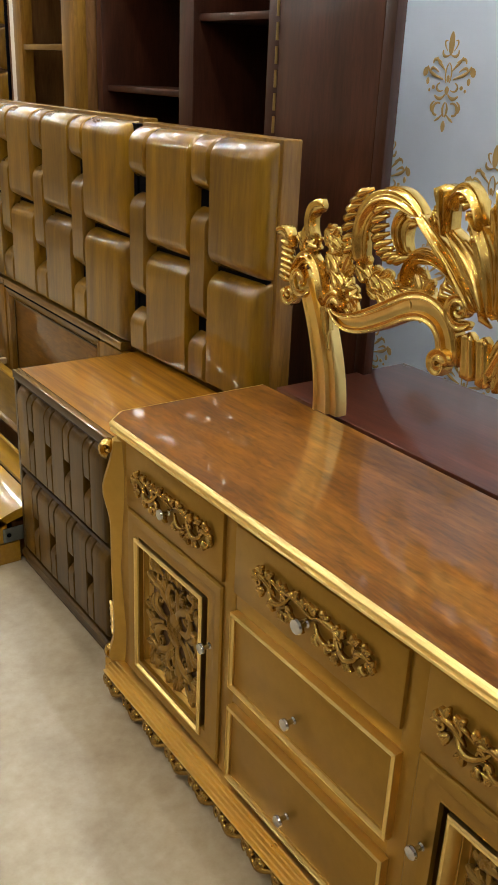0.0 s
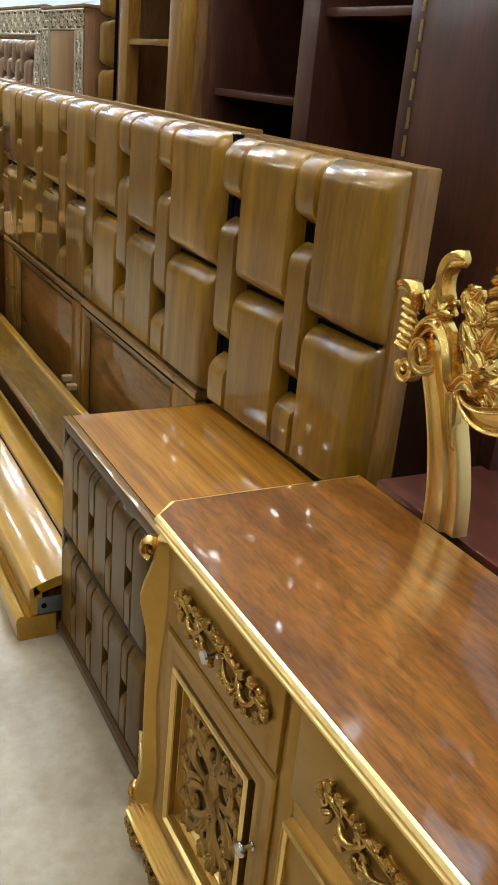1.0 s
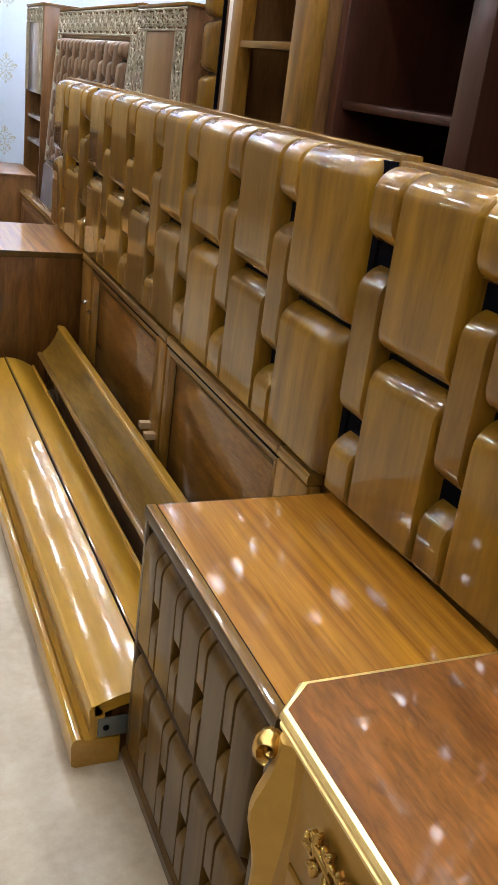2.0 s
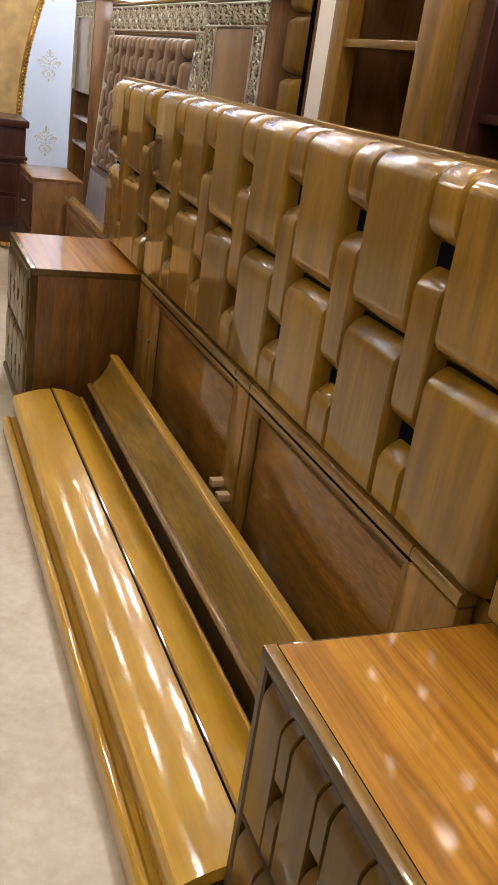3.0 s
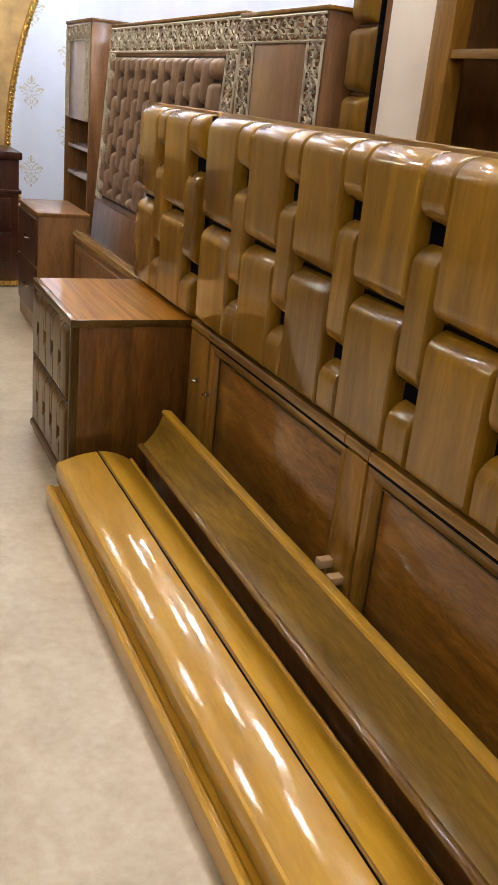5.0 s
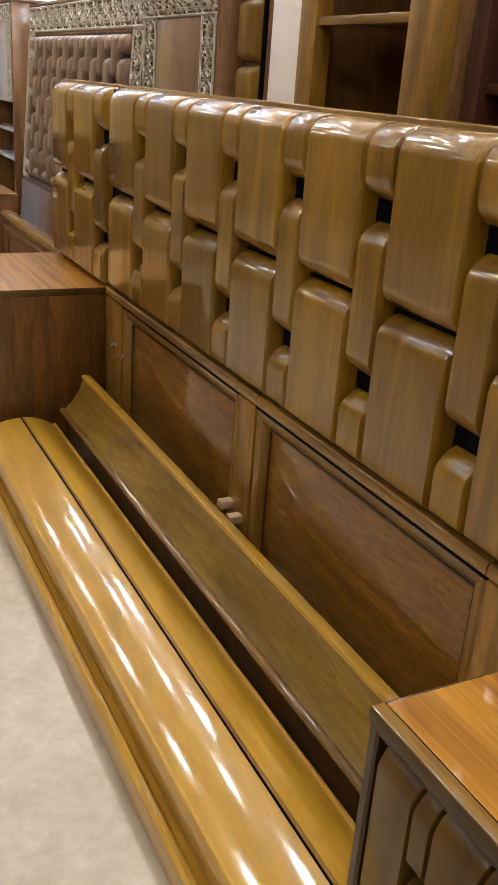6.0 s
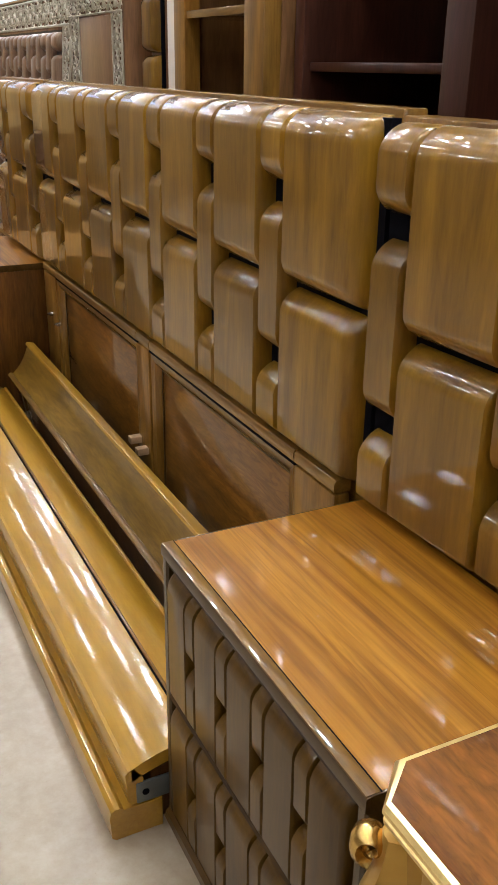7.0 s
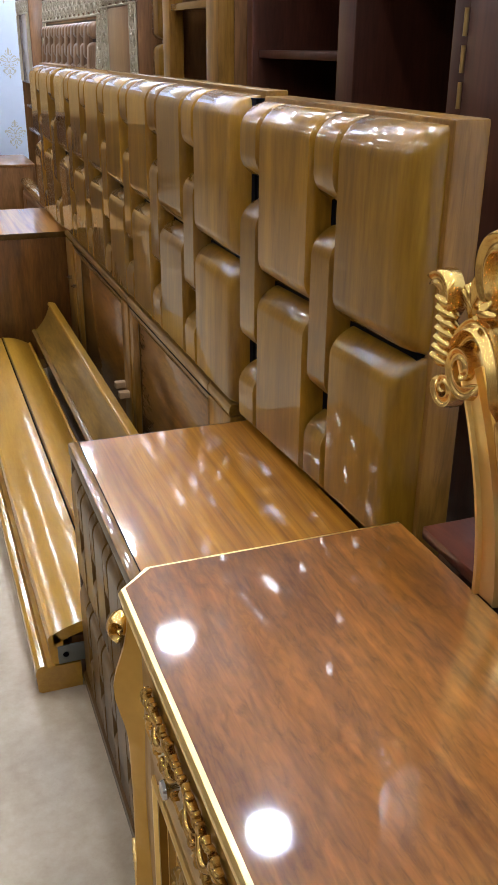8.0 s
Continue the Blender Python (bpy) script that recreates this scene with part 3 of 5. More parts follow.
# ---- bed boards lying between the cabinets ----
def arc_section(x0, z0, x1, z1, rise, thick, n=14):
    """A bowed plank's section: upper side from (x0, z0) to (x1, z1), bulging by rise."""
    up = []
    for i in range(n + 1):
        u = i / n
        up.append((x0 + (x1 - x0) * u, z0 + (z1 - z0) * u + rise * (1 - (2 * u - 1) ** 2)))
    return up + [(x, z - thick) for x, z in up[::-1]]


def footboard():
    root = thing("footboard", (0.95, 3.4, G), "honey-brown bowed bed footboard lying on its back on the floor", "footboard")
    y0, y1 = 2.245, 4.520
    part("bowed_plank", bar(arc_section(0.824, 0.114, 0.950, 0.144, 0.007, 0.03), y0, y1), RAILWOOD, root)
    part("bowed_plank", bar(arc_section(0.962, 0.145, 1.070, 0.106, 0.009, 0.03), y0, y1), RAILWOOD, root)
    # Black strips hold the shade of the gaps beside the planks.
    part("groove_strip", box(0.944, 0.968, y0 + 0.004, y1, 0.092, 0.135, 0), SHADE_INLAY, root, "black strip painted as the shade between the planks")
    part("bead", sweep([(0.959, y, 0.144) for y in (y0, y1)], [0.004] * 2, None, 8, None, (0, 0, 1)), FRAME, root)
    part("bead", sweep([(1.075, y, 0.106) for y in (y0, y1)], [0.006] * 2, None, 8, None, (0, 0, 1)), RAILWOOD, root)
    part("groove_strip", box(1.067, 1.072, y0 + 0.004, y1, 0.070, 0.104, 0), SHADE_INLAY, root, "black strip painted as the shade between the planks")
    part("side_board", bar([(0.822, 0.030), (0.815, 0.040), (0.812, 0.104), (0.817, 0.112), (0.829, 0.115), (0.846, 0.09), (0.846, 0.030)], y0, y1 + 0.006), RAILWOOD, root)
    part("bottom_rail", bar([(0.788, G), (0.780, G + 0.006), (0.777, 0.012), (0.780, 0.024), (0.788, 0.030), (0.798, 0.030), (0.806, 0.024), (0.884, 0.024), (0.884, G)], y0, y1), RAILWOOD, root)
    part("bracket", box(0.832, 0.912, y0 - 0.003, y0 + 0.004, 0.030, 0.078, 0.002), IRON, root, "grey iron fixing plate with a hole")
    # Flat black disc painted as the dark inside of the bolt hole.
    part("bolt_hole", lathe([(0.007, 0), (0.007, 0.002)], 14, None, pose(0.850, y0 - 0.003, 0.055, 90, 0, 0)), SHADE_INLAY, root)
    part("core", box(0.868, 1.058, y0 + 0.02, y1 - 0.01, G, 0.084, 0.004), SIDEWOOD, root)
    return root


def side_rail():
    root = thing("bed_side_rail", (1.15, 3.4, G), "olive-brown concave bed rail leaning against the headboard panels", "bed rail")
    y0, y1 = 2.25, 4.475
    sec = []
    n = 12
    for i in range(n + 1):
        u = i / n
        sec.append((1.098 + 0.072 * u + 0.008 * math.sin(math.pi * u), 0.176 + 0.116 * u - 0.006 * math.sin(math.pi * u)))
    part("face", bar(sec + [(x + 0.02, z - 0.012) for x, z in sec[::-1]], y0, y1), OLIVE, root)
    part("top_edge", bar([(1.163, 0.294), (1.167, 0.301), (1.173, 0.303), (1.197, 0.297), (1.201, 0.290), (1.196, 0.276), (1.171, 0.285)], y0, y1 + 0.004), RAILWOOD, root, "pale rounded top edge")
    part("bead", sweep([(1.095, y, 0.173) for y in (y0, y1 + 0.004)], [0.011] * 2, None, 12, None, (0, 0, 1)), FRAME, root, "brown rounded bead")
    part("body", bar([(1.104, 0.166), (1.142, 0.150), (1.191, 0.272), (1.199, 0.270), (1.199, G), (1.142, G)], y0 + 0.003, y1 - 0.003), SIDEWOOD, root)
    return root


footboard()
side_rail()


# ---- gold dresser ----
DY0, DY1, DMID, DTOP = 0.037, 1.553, 0.795, 0.692


def knob(parent, x, y, z, s=1.0):
    part("knob", lathe([(0.006 * s, 0), (0.0075 * s, 0.002), (0.005 * s, 0.005), (0.0045 * s, 0.014), (0.006 * s, 0.017), (0.011 * s, 0.019), (0.0125 * s, 0.022), (0.011 * s, 0.026), (0.0, 0.028)], 18, None, pose(x, y, z, 0, -90, 0)), CHROME, parent, "chrome knob")


def handle_plate(parent, x, y, z):
    """Gilded carved scrolls and leaves round a knob, about 0.32 m wide."""
    bm = bmesh.new()
    for s in (-1, 1):
        for p0, c0, c1, p1, w in (((0.0, 0.0), (0.04, 0.03), (0.06, 0.028), (0.075, 0.002), 0.006),
                                  ((0.06, 0.010), (0.08, -0.028), (0.115, -0.024), (0.118, 0.004), 0.006),
                                  ((0.105, -0.012), (0.12, 0.02), (0.15, 0.022), (0.152, 0.0), 0.0055),
                                  ((0.01, -0.004), (0.03, -0.026), (0.055, -0.026), (0.062, -0.010), 0.005),
                                  ((0.09, 0.004), (0.10, 0.024), (0.115, 0.026), (0.122, 0.016), 0.004)):
            pts = bow(*[(y + s * q[0], z + q[1]) for q in (p0, c0, c1, p1)], x, 12, 0.007)
            sweep(pts, taper(12, w * 0.6, w, w * 0.6), taper(12, w * 0.7, w * 1.3, w * 0.8), 8, bm)
        for q, r in (((0.075, -0.003), 0.010), ((0.118, 0.006), 0.009), ((0.150, -0.004), 0.010), ((0.06, -0.016), 0.008)):
            sweep(spiral(y + s * q[0], z + q[1], r, 0.002, 60, 60 + s * 480, x - 0.003, 16), taper(16, 0.0045, 0.004, 0.0025), None, 6, bm)
        for q, a in (((0.035, 0.018), 70), ((0.10, -0.018), -70), ((0.135, 0.016), 60), ((0.02, -0.016), -80), ((0.06, 0.016), 25), ((0.085, 0.012), 110), ((0.045, -0.02), -30), ((0.13, -0.008), -50), ((0.145, 0.004), 10), ((0.012, 0.014), 95), ((0.112, 0.016), 80), ((0.075, -0.022), -100)):
            leaf(bm, (y + s * q[0], z + q[1]), a if s > 0 else 180 - a, 0.021, 0.012, x - 0.005, 0.6, 2)
    part("handle_plate", bm, OLDGOLD, parent, "gilded carved scroll ornament", 60)


def panel_carving(parent, x, yc, zc, w, h):
    """Pierced scrollwork filling a door panel round a basket-like centre."""
    bm = bmesh.new()
    lathe([(0.034, 0), (0.034, 0.006), (0.024, 0.010), (0.0, 0.012)], 16, bm, Matrix.Translation((x, yc, zc)) @ Matrix.Rotation(radians(-90), 4, "Y") @ Matrix.Diagonal((1.3, 0.85, 1, 1)))
    for k in range(-3, 4):
        for t in (-1, 1):
            reach = 0.030 * math.sqrt(1 - (k / 4) ** 2)
            sweep([(x - 0.012 + 0.006 * abs(q) ** 2, yc + 0.0065 * k + 0.45 * t * q * reach, zc + 1.1 * q * reach) for q in (-1, -0.5, 0, 0.5, 1)], [0.0016] * 5, None, 4, bm)
    for sy in (-1, 1):
        for sz in (-1, 1):
            P = lambda a, b: (yc + sy * a * w, zc + sz * b * h)
            for p0, c0, c1, p1, r in ((P(0.08, 0.05), P(0.35, 0.02), P(0.42, 0.24), P(0.24, 0.26), 0.006),
                                      (P(0.06, 0.12), P(0.06, 0.3), P(0.34, 0.26), P(0.36, 0.40), 0.006),
                                      (P(0.02, 0.16), P(0.16, 0.24), P(0.10, 0.46), P(0.01, 0.38), 0.0055),
                                      (P(0.22, 0.02), P(0.44, 0.05), P(0.46, 0.14), P(0.38, 0.16), 0.005),
                                      (P(0.36, 0.40), P(0.42, 0.46), P(0.30, 0.49), P(0.24, 0.42), 0.005)):
                sweep(bow(p0, c0, c1, p1, x - 0.004, 12, 0.006), taper(12, r * 0.9, r * 1.75, r * 0.9), taper(12, r * 0.6, r, r * 0.6), 7, bm)
            sweep(spiral(*P(0.27, 0.21), 0.017, 0.003, 0, sy * sz * 500, x - 0.006, 18), taper(18, 0.0045, 0.004, 0.003), None, 6, bm)
            sweep(spiral(*P(0.20, 0.40), 0.014, 0.003, 90, 90 + sy * sz * 480, x - 0.006, 16), taper(16, 0.004, 0.004, 0.003), None, 6, bm)
            for q, a in (((0.12, 0.30), 60), ((0.38, 0.30), 20), ((0.40, 0.08), -20), ((0.10, 0.44), 100), ((0.30, 0.10), 35), ((0.22, 0.32), -15), ((0.04, 0.20), 80), ((0.32, 0.44), 40), ((0.42, 0.40), 95)):
                way = a if sz > 0 else -a
                leaf(bm, P(*q), way if sy > 0 else 180 - way, 0.034, 0.019, x - 0.003, 0.5, 3)
    part("carving", bm, CARVED_SHADED, parent, "carved gilded scrollwork", 60)


def frame_ring(x_back, x_front, ya, yb, za, zb, w, depth_in):
    """A mitred picture-frame moulding with a sloping inner side."""
    bm = bmesh.new()
    prof = [(0.0, x_back), (0.0, x_front + 0.003), (0.004, x_front), (w * 0.45, x_front), (w * 0.55, x_front + 0.003), (w, x_front + depth_in), (w, x_back)]
    rings = []
    for d, x in prof:
        rings.append([bm.verts.new((x, y, z)) for y, z in ((ya + d, za + d), (yb - d, za + d), (yb - d, zb - d), (ya + d, zb - d))])
    rings.append(rings[0])
    for a, b in zip(rings, rings[1:]):
        for k in range(4):
            bm.faces.new((a[k], a[(k + 1) % 4], b[(k + 1) % 4], b[k]))
    return bm


def corner_bracket(parent, y, s):
    """A tall S-shaped carved pilaster on the chamfered corner; s: the side of the dresser."""
    bm = bmesh.new()
    n = 26
    front = lambda u: 0.012 + 0.020 * math.exp(-((u - 0.80) / 0.10) ** 2) + 0.020 * math.exp(-((u - 0.02) / 0.08) ** 2) + 0.010 * math.sin(math.pi * u)
    m = Matrix.Translation((0.872, y, 0)) @ Matrix.Rotation(radians(-42 * s), 4, "Z")
    z0, z1 = 0.045, 0.640
    out, rows = [], []
    for i in range(n + 1):
        u = i / n
        z = z0 + (z1 - z0) * u
        w = 0.017 + 0.007 * math.sin(3 * math.pi * u) - 0.004 * (abs(u - 0.35) < 0.12)
        f = front(u)
        rows.append([bm.verts.new(m @ Vector(p)) for p in ((0.012, -w, z), (-f, -w, z), (-f - 0.006, -w * 0.5, z), (-f - 0.008, 0, z), (-f - 0.006, w * 0.5, z), (-f, w, z), (0.012, w, z))])
    for a, b in zip(rows, rows[1:]):
        for k in range(7):
            bm.faces.new((a[k], a[(k + 1) % 7], b[(k + 1) % 7], b[k]))
    bm.faces.new(rows[0][::-1])
    bm.faces.new(rows[-1])
    shaft = part("pilaster", bm, PILASTER, parent, "S-curved carved corner pilaster", 50)
    for z, r, mat in ((0.618, 0.019, GOLD), (0.068, 0.016, GOLD)):
        bm = bmesh.new()
        pts = [m @ Vector((-0.030 - r * (1 - i / 20) * math.cos(radians(-90 + 27 * i)) * 0.9, 0, z + r * (1 - i / 20) * math.sin(radians(-90 + 27 * i)))) for i in range(19)]
        sweep(pts, taper(18, 0.010, 0.008, 0.006), taper(18, 0.019, 0.016, 0.012), 8, bm, tuple(m.to_3x3() @ Vector((0, 1, 0))))
        part("scroll", bm, mat, shaft, "bright gold scroll", 60)
    bm = bmesh.new()
    for k in range(5):
        sweep([m @ Vector((-front(0.16 + 0.035 * k) - 0.006, -0.014, z0 + (z1 - z0) * (0.13 + 0.03 * k))), m @ Vector((-front(0.16 + 0.03 * k) - 0.013, 0, z0 + (z1 - z0) * (0.15 + 0.03 * k))), m @ Vector((-front(0.16 + 0.03 * k) - 0.006, 0.014, z0 + (z1 - z0) * (0.13 + 0.03 * k)))], [0.003, 0.0045, 0.003], None, 6, bm)
    part("leaf_carving", bm, GOLDEDGE, shaft, "", 60)


def dresser():
    root = thing("dresser", (1.05, DMID, G), "gold-painted carved dresser with a glossy walnut-brown top and chrome knobs", "dresser")
    # top: board with chamfered corners, then the stepped gold edge below and round it
    c = 0.048
    outline = lambda d: [(0.841 + d, DY0 + c), (0.841 + d + c - d * 0.4, DY0 + d), (1.290, DY0 + d), (1.290, DY1 - d), (0.841 + d + c - d * 0.4, DY1 - d), (0.841 + d, DY1 - c)]
    part("top", bar(outline(0.010), DTOP - 0.016, DTOP, "z"), DRTOP, root, "glossy walnut-brown wooden top")
    bm = bmesh.new()
    prof = [(0.012, DTOP - 0.0005), (0.004, DTOP - 0.0015), (0.0, DTOP - 0.006), (0.0, DTOP - 0.011), (0.006, DTOP - 0.0125), (0.006, DTOP - 0.016), (0.002, DTOP - 0.019), (0.003, DTOP - 0.025), (0.010, DTOP - 0.029), (0.020, DTOP - 0.033), (0.03, DTOP - 0.034)]
    rings = [[bm.verts.new((x, y, z)) for x, y in outline(d)] for d, z in prof]
    for a, b in zip(rings, rings[1:]):
        for k in (0, 1, 3, 4, 5):
            bm.faces.new((a[k], a[(k + 1) % 6], b[(k + 1) % 6], b[k]))
    part("top_moulding", bm, GOLDEDGE, root, "stepped bright gold edge moulding", 25)
    part("carcass", bar([(0.905, DY0 + 0.022), (1.283, DY0 + 0.022), (1.283, DY1 - 0.022), (0.905, DY1 - 0.022)], 0.040, DTOP - 0.030, "z"), BRONZE, root)
    # base: fluted moulding and carved skirt
    flutes = []
    for i in range(5):
        z = 0.046 - 0.010 * i
        x = 0.858 - 0.005 * i
        flutes += [(x, z), (x - 0.009, z - 0.001), (x - 0.010, z - 0.0055), (x + 0.004, z - 0.0085)]
    part("base_moulding", bar([(0.90, -0.008), (0.90, 0.048)] + flutes, DY0 + 0.01, DY1 - 0.012), GOLDEDGE, root, "fluted gold base moulding", 20)
    part("base_moulding", bar([(1.24, DY1 - 0.10), (1.24, DY1 - 0.022), (0.90, DY1 - 0.022), (0.835, DY1 - 0.012), (0.90, DY1 - 0.10)], -0.006, 0.042, "z"), PILASTER, root)
    part("skirt_board", box(0.838, 0.856, DY0 + 0.03, DY1 - 0.03, G + 0.010, 0.0, 0.003), OLDGOLD, root)
    bm = bmesh.new()
    y = DY0 + 0.05
    k = 0
    while y < DY1 - 0.03:
        sweep(bow((y, -0.006), (y + 0.03, -0.034), (y + 0.06, -0.039), (y + 0.085, -0.017), 0.834, 12, 0.006), taper(12, 0.004, 0.008, 0.004), None, 7, bm)
        sweep(spiral(y + 0.088, -0.017, 0.014, 0.003, -80, 400, 0.832, 16), taper(16, 0.006, 0.005, 0.003), None, 6, bm)
        leaf(bm, (y + 0.035, -0.012), -70, 0.027, 0.018, 0.832, 0.4, 3)
        leaf(bm, (y + 0.075, -0.011), -110, 0.022, 0.014, 0.832, 0.4, 2)
        y += 0.104
        k += 1
    part("skirt_carving", bm, OLDGOLD, root, "carved leafy scalloped skirt", 60)
    for y in (DY0 + 0.05, DY1 - 0.05):
        for x in (0.875, 1.22):
            part("foot", box(x - 0.018, x + 0.018, y - 0.02, y + 0.02, G, 0.0, 0.004), OLDGOLD, root)
    # face frame
    for y0, y1, z0, z1 in ((DY0 + 0.04, DY1 - 0.04, 0.648, 0.664), (DY0 + 0.04, DY1 - 0.04, 0.040, 0.052), (DMID - 0.24, DMID + 0.24, 0.244, 0.290), (DMID - 0.24, DMID + 0.24, 0.462, 0.504),
                           (DMID + 0.266, DMID + 0.672, 0.490, 0.502), (DMID - 0.672, DMID - 0.266, 0.490, 0.502)):
        part("rail", box(0.866, 0.9045, y0, y1, z0, z1, 0.002), BRONZE, root)
    for y0, y1 in ((DY1 - 0.092, DY1 - 0.036), (DY0 + 0.036, DY0 + 0.092), (DMID + 0.226, DMID + 0.268), (DMID - 0.268, DMID - 0.226)):
        part("stile", box(0.865, 0.9043, y0, y1, 0.042, 0.659, 0.002), BRONZE, root)
    for y0, y1 in ((DY1 - 0.0355, DY1 - 0.022), (DY0 + 0.022, DY0 + 0.0355)):
        part("corner_post", box(0.880, 0.9041, y0, y1, 0.042, 0.659, 0.002), BRONZE, root)
    # bays
    for s in (1, -1):
        ya, yb = sorted((DMID + s * 0.268, DMID + s * 0.664))
        d = part("drawer", box(0.858, 0.872, ya, yb, 0.501, 0.653, 0.003), BRONZE, root)
        handle_plate(d, 0.856, DMID + s * 0.456, 0.578)
        knob(d, 0.858, DMID + s * 0.470, 0.566)
        za, zb = 0.052, 0.491
        door = part("door", frame_ring(0.872, 0.859, ya, yb, za, zb, 0.052, 0.002), BRONZE, root, "gold door with a recessed carved panel")
        e0, e1 = (0.070, 0.032) if s > 0 else (0.032, 0.070)
        for o, xf, w, dip, mm in ((0.0, 0.856, 0.020, 0.018, GOLDEDGE), (0.0205, 0.872, 0.012, 0.010, BRONZE), (0.033, 0.879, 0.009, 0.008, GOLDEDGE)):
            part("inner_moulding", frame_ring(0.892, xf, ya + e0 + o, yb - e1 - o, za + 0.028 + o, zb - 0.060 - o, w, dip), mm, door)
        part("panel", box(0.8885, 0.893, ya + e0 + 0.036, yb - e1 - 0.036, za + 0.064, zb - 0.096, 0), SHADE_BACK, door, "recessed panel, dark for the shade behind the carving")
        panel_carving(door, 0.888, (ya + e0 + yb - e1) / 2, (za + zb - 0.032) / 2, yb - ya - e0 - e1 - 0.080, zb - za - 0.168)
        knob(door, 0.858, DMID + s * 0.302, 0.337)
    d = part("drawer", box(0.858, 0.872, DMID - 0.227, DMID + 0.226, 0.503, 0.649, 0.003), BRONZE, root)
    handle_plate(d, 0.856, DMID - 0.008, 0.578)
    knob(d, 0.858, DMID + 0.006, 0.562, 1.2)
    for z0, z1, kz in ((0.290, 0.465, 0.350), (0.064, 0.245, 0.125)):
        d = part("drawer", frame_ring(0.872, 0.846, DMID - 0.234, DMID + 0.222, z0, z1, 0.011, 0.006), GOLDEDGE, root, "drawer with a raised gold rim")
        part("drawer_front", box(0.8555, 0.866, DMID - 0.225, DMID + 0.213, z0 + 0.009, z1 - 0.009, 0.002), BRONZE, d)
        knob(d, 0.856, DMID + 0.018, kz)
    corner_bracket(root, DY1 - 0.045, 1)
    corner_bracket(root, DY0 + 0.045, -1)
    return root


def mirror_gallery():
    """The carved gilt gallery at the back of the dresser: two curved posts and a pierced crest, symmetrical about its middle."""
    X, MID = 1.272, 0.870
    root = thing("carved_gallery", (X, MID, 0.637), "bright gold carved wooden gallery with pierced scrolls standing on the dresser", "carved frame")

    def rolls(rows, mat=GOLD, name="scroll"):
        bm = bmesh.new()
        for pts, w, d, f in rows:
            n = len(pts) - 1
            ribbon(pts, taper(n, *w), d, bm, f)
        part(name, bm, mat, root, "", 75)

    for s in (1, -1):
        Y = lambda y: MID + s * (y - 0.006 - MID)
        Q = lambda *ps: [(Y(a), b) for a, b in ps]
        turn = lambda y, z, r0, r1, a0, a1, x, n=28: [(x, Y(y) + s * r * math.cos(a), z + r * math.sin(a)) for r, a in ((r0 + (r1 - r0) * i / n, radians(a0 + (a1 - a0) * i / n)) for i in range(n + 1))]
        # moulded post curving outwards to its scroll
        n = 30
        path = bow(*Q((1.350, 0.656), (1.352, 0.75), (1.385, 0.85), (1.45, 0.955)), X - 0.012, n)
        bm = bmesh.new()
        rows = []
        for i, (x, y, z) in enumerate(path):
            w = 0.036 - 0.007 * i / n
            rows.append([bm.verts.new((x + a, y + b * w * s, z)) for a, b in ((0.02, -1), (-0.004, -1), (-0.010, -0.92), (-0.010, -0.30), (-0.020, -0.22), (-0.018, -0.10), (-0.018, 0.72), (-0.024, 0.78), (-0.024, 0.95), (-0.018, 1.0), (0.02, 1))])
        for a, b in zip(rows, rows[1:]):
            for k in range(11):
                bm.faces.new((a[k], a[(k + 1) % 11], b[(k + 1) % 11], b[k]))
        bm.faces.new(rows[0][::-1])
        bm.faces.new(rows[-1])
        part("post", bm, GOLDEDGE, root, "curved moulded gold post", 30)
        # head of the post: two volutes and the strap that falls from them
        rolls([(turn(1.463, 0.945, 0.034, 0.006, 200, 660, X - 0.018), (0.012, 0.010, 0.006), 0.030, 1)])
        rolls([(turn(1.506, 0.905, 0.026, 0.005, 20, -440, X - 0.016), (0.010, 0.008, 0.005), 0.026, 1)])
        rolls([(bow(*Q((1.497, 0.955), (1.47, 1.025), (1.405, 1.02), (1.388, 0.90)), X - 0.014, 18), (0.012, 0.017, 0.014), 0.028, 2),
               (bow(*Q((1.388, 0.91), (1.378, 0.86), (1.37, 0.835), (1.352, 0.80)), X - 0.012, 10), (0.014, 0.010, 0.003), 0.020, 1)], GOLD, "strap")
        # bead string and the curled tips
        for k in range(7):
            u = k / 6
            p = (X - 0.024, Y(1.530 - 0.006 * math.sin(3 * u)), 0.938 + 0.080 * u)
            part("bead", sweep([(p[0] + 0.006, p[1] - 0.017 * s, p[2] - 0.006), (p[0], p[1] - 0.008 * s, p[2] - 0.002), (p[0], p[1] + 0.008 * s, p[2] + 0.003), (p[0] + 0.006, p[1] + 0.016 * s, p[2] + 0.003)], [0.003, 0.0085, 0.0085, 0.003], [0.005, 0.014, 0.014, 0.005], 8), GOLD, root, "", 60)
        rolls([(bow(*Q((1.520, 1.00), (1.522, 1.045), (1.545, 1.055), (1.572, 1.034)), X - 0.012, 14), (0.010, 0.016, 0.008), 0.030, 1)], GOLD, "curl")
        rolls([(bow(*Q((1.43, 1.035), (1.465, 1.07), (1.452, 1.122), (1.412, 1.116)), X - 0.012, 14), (0.010, 0.013, 0.017), 0.032, 1)], GOLD, "curl")
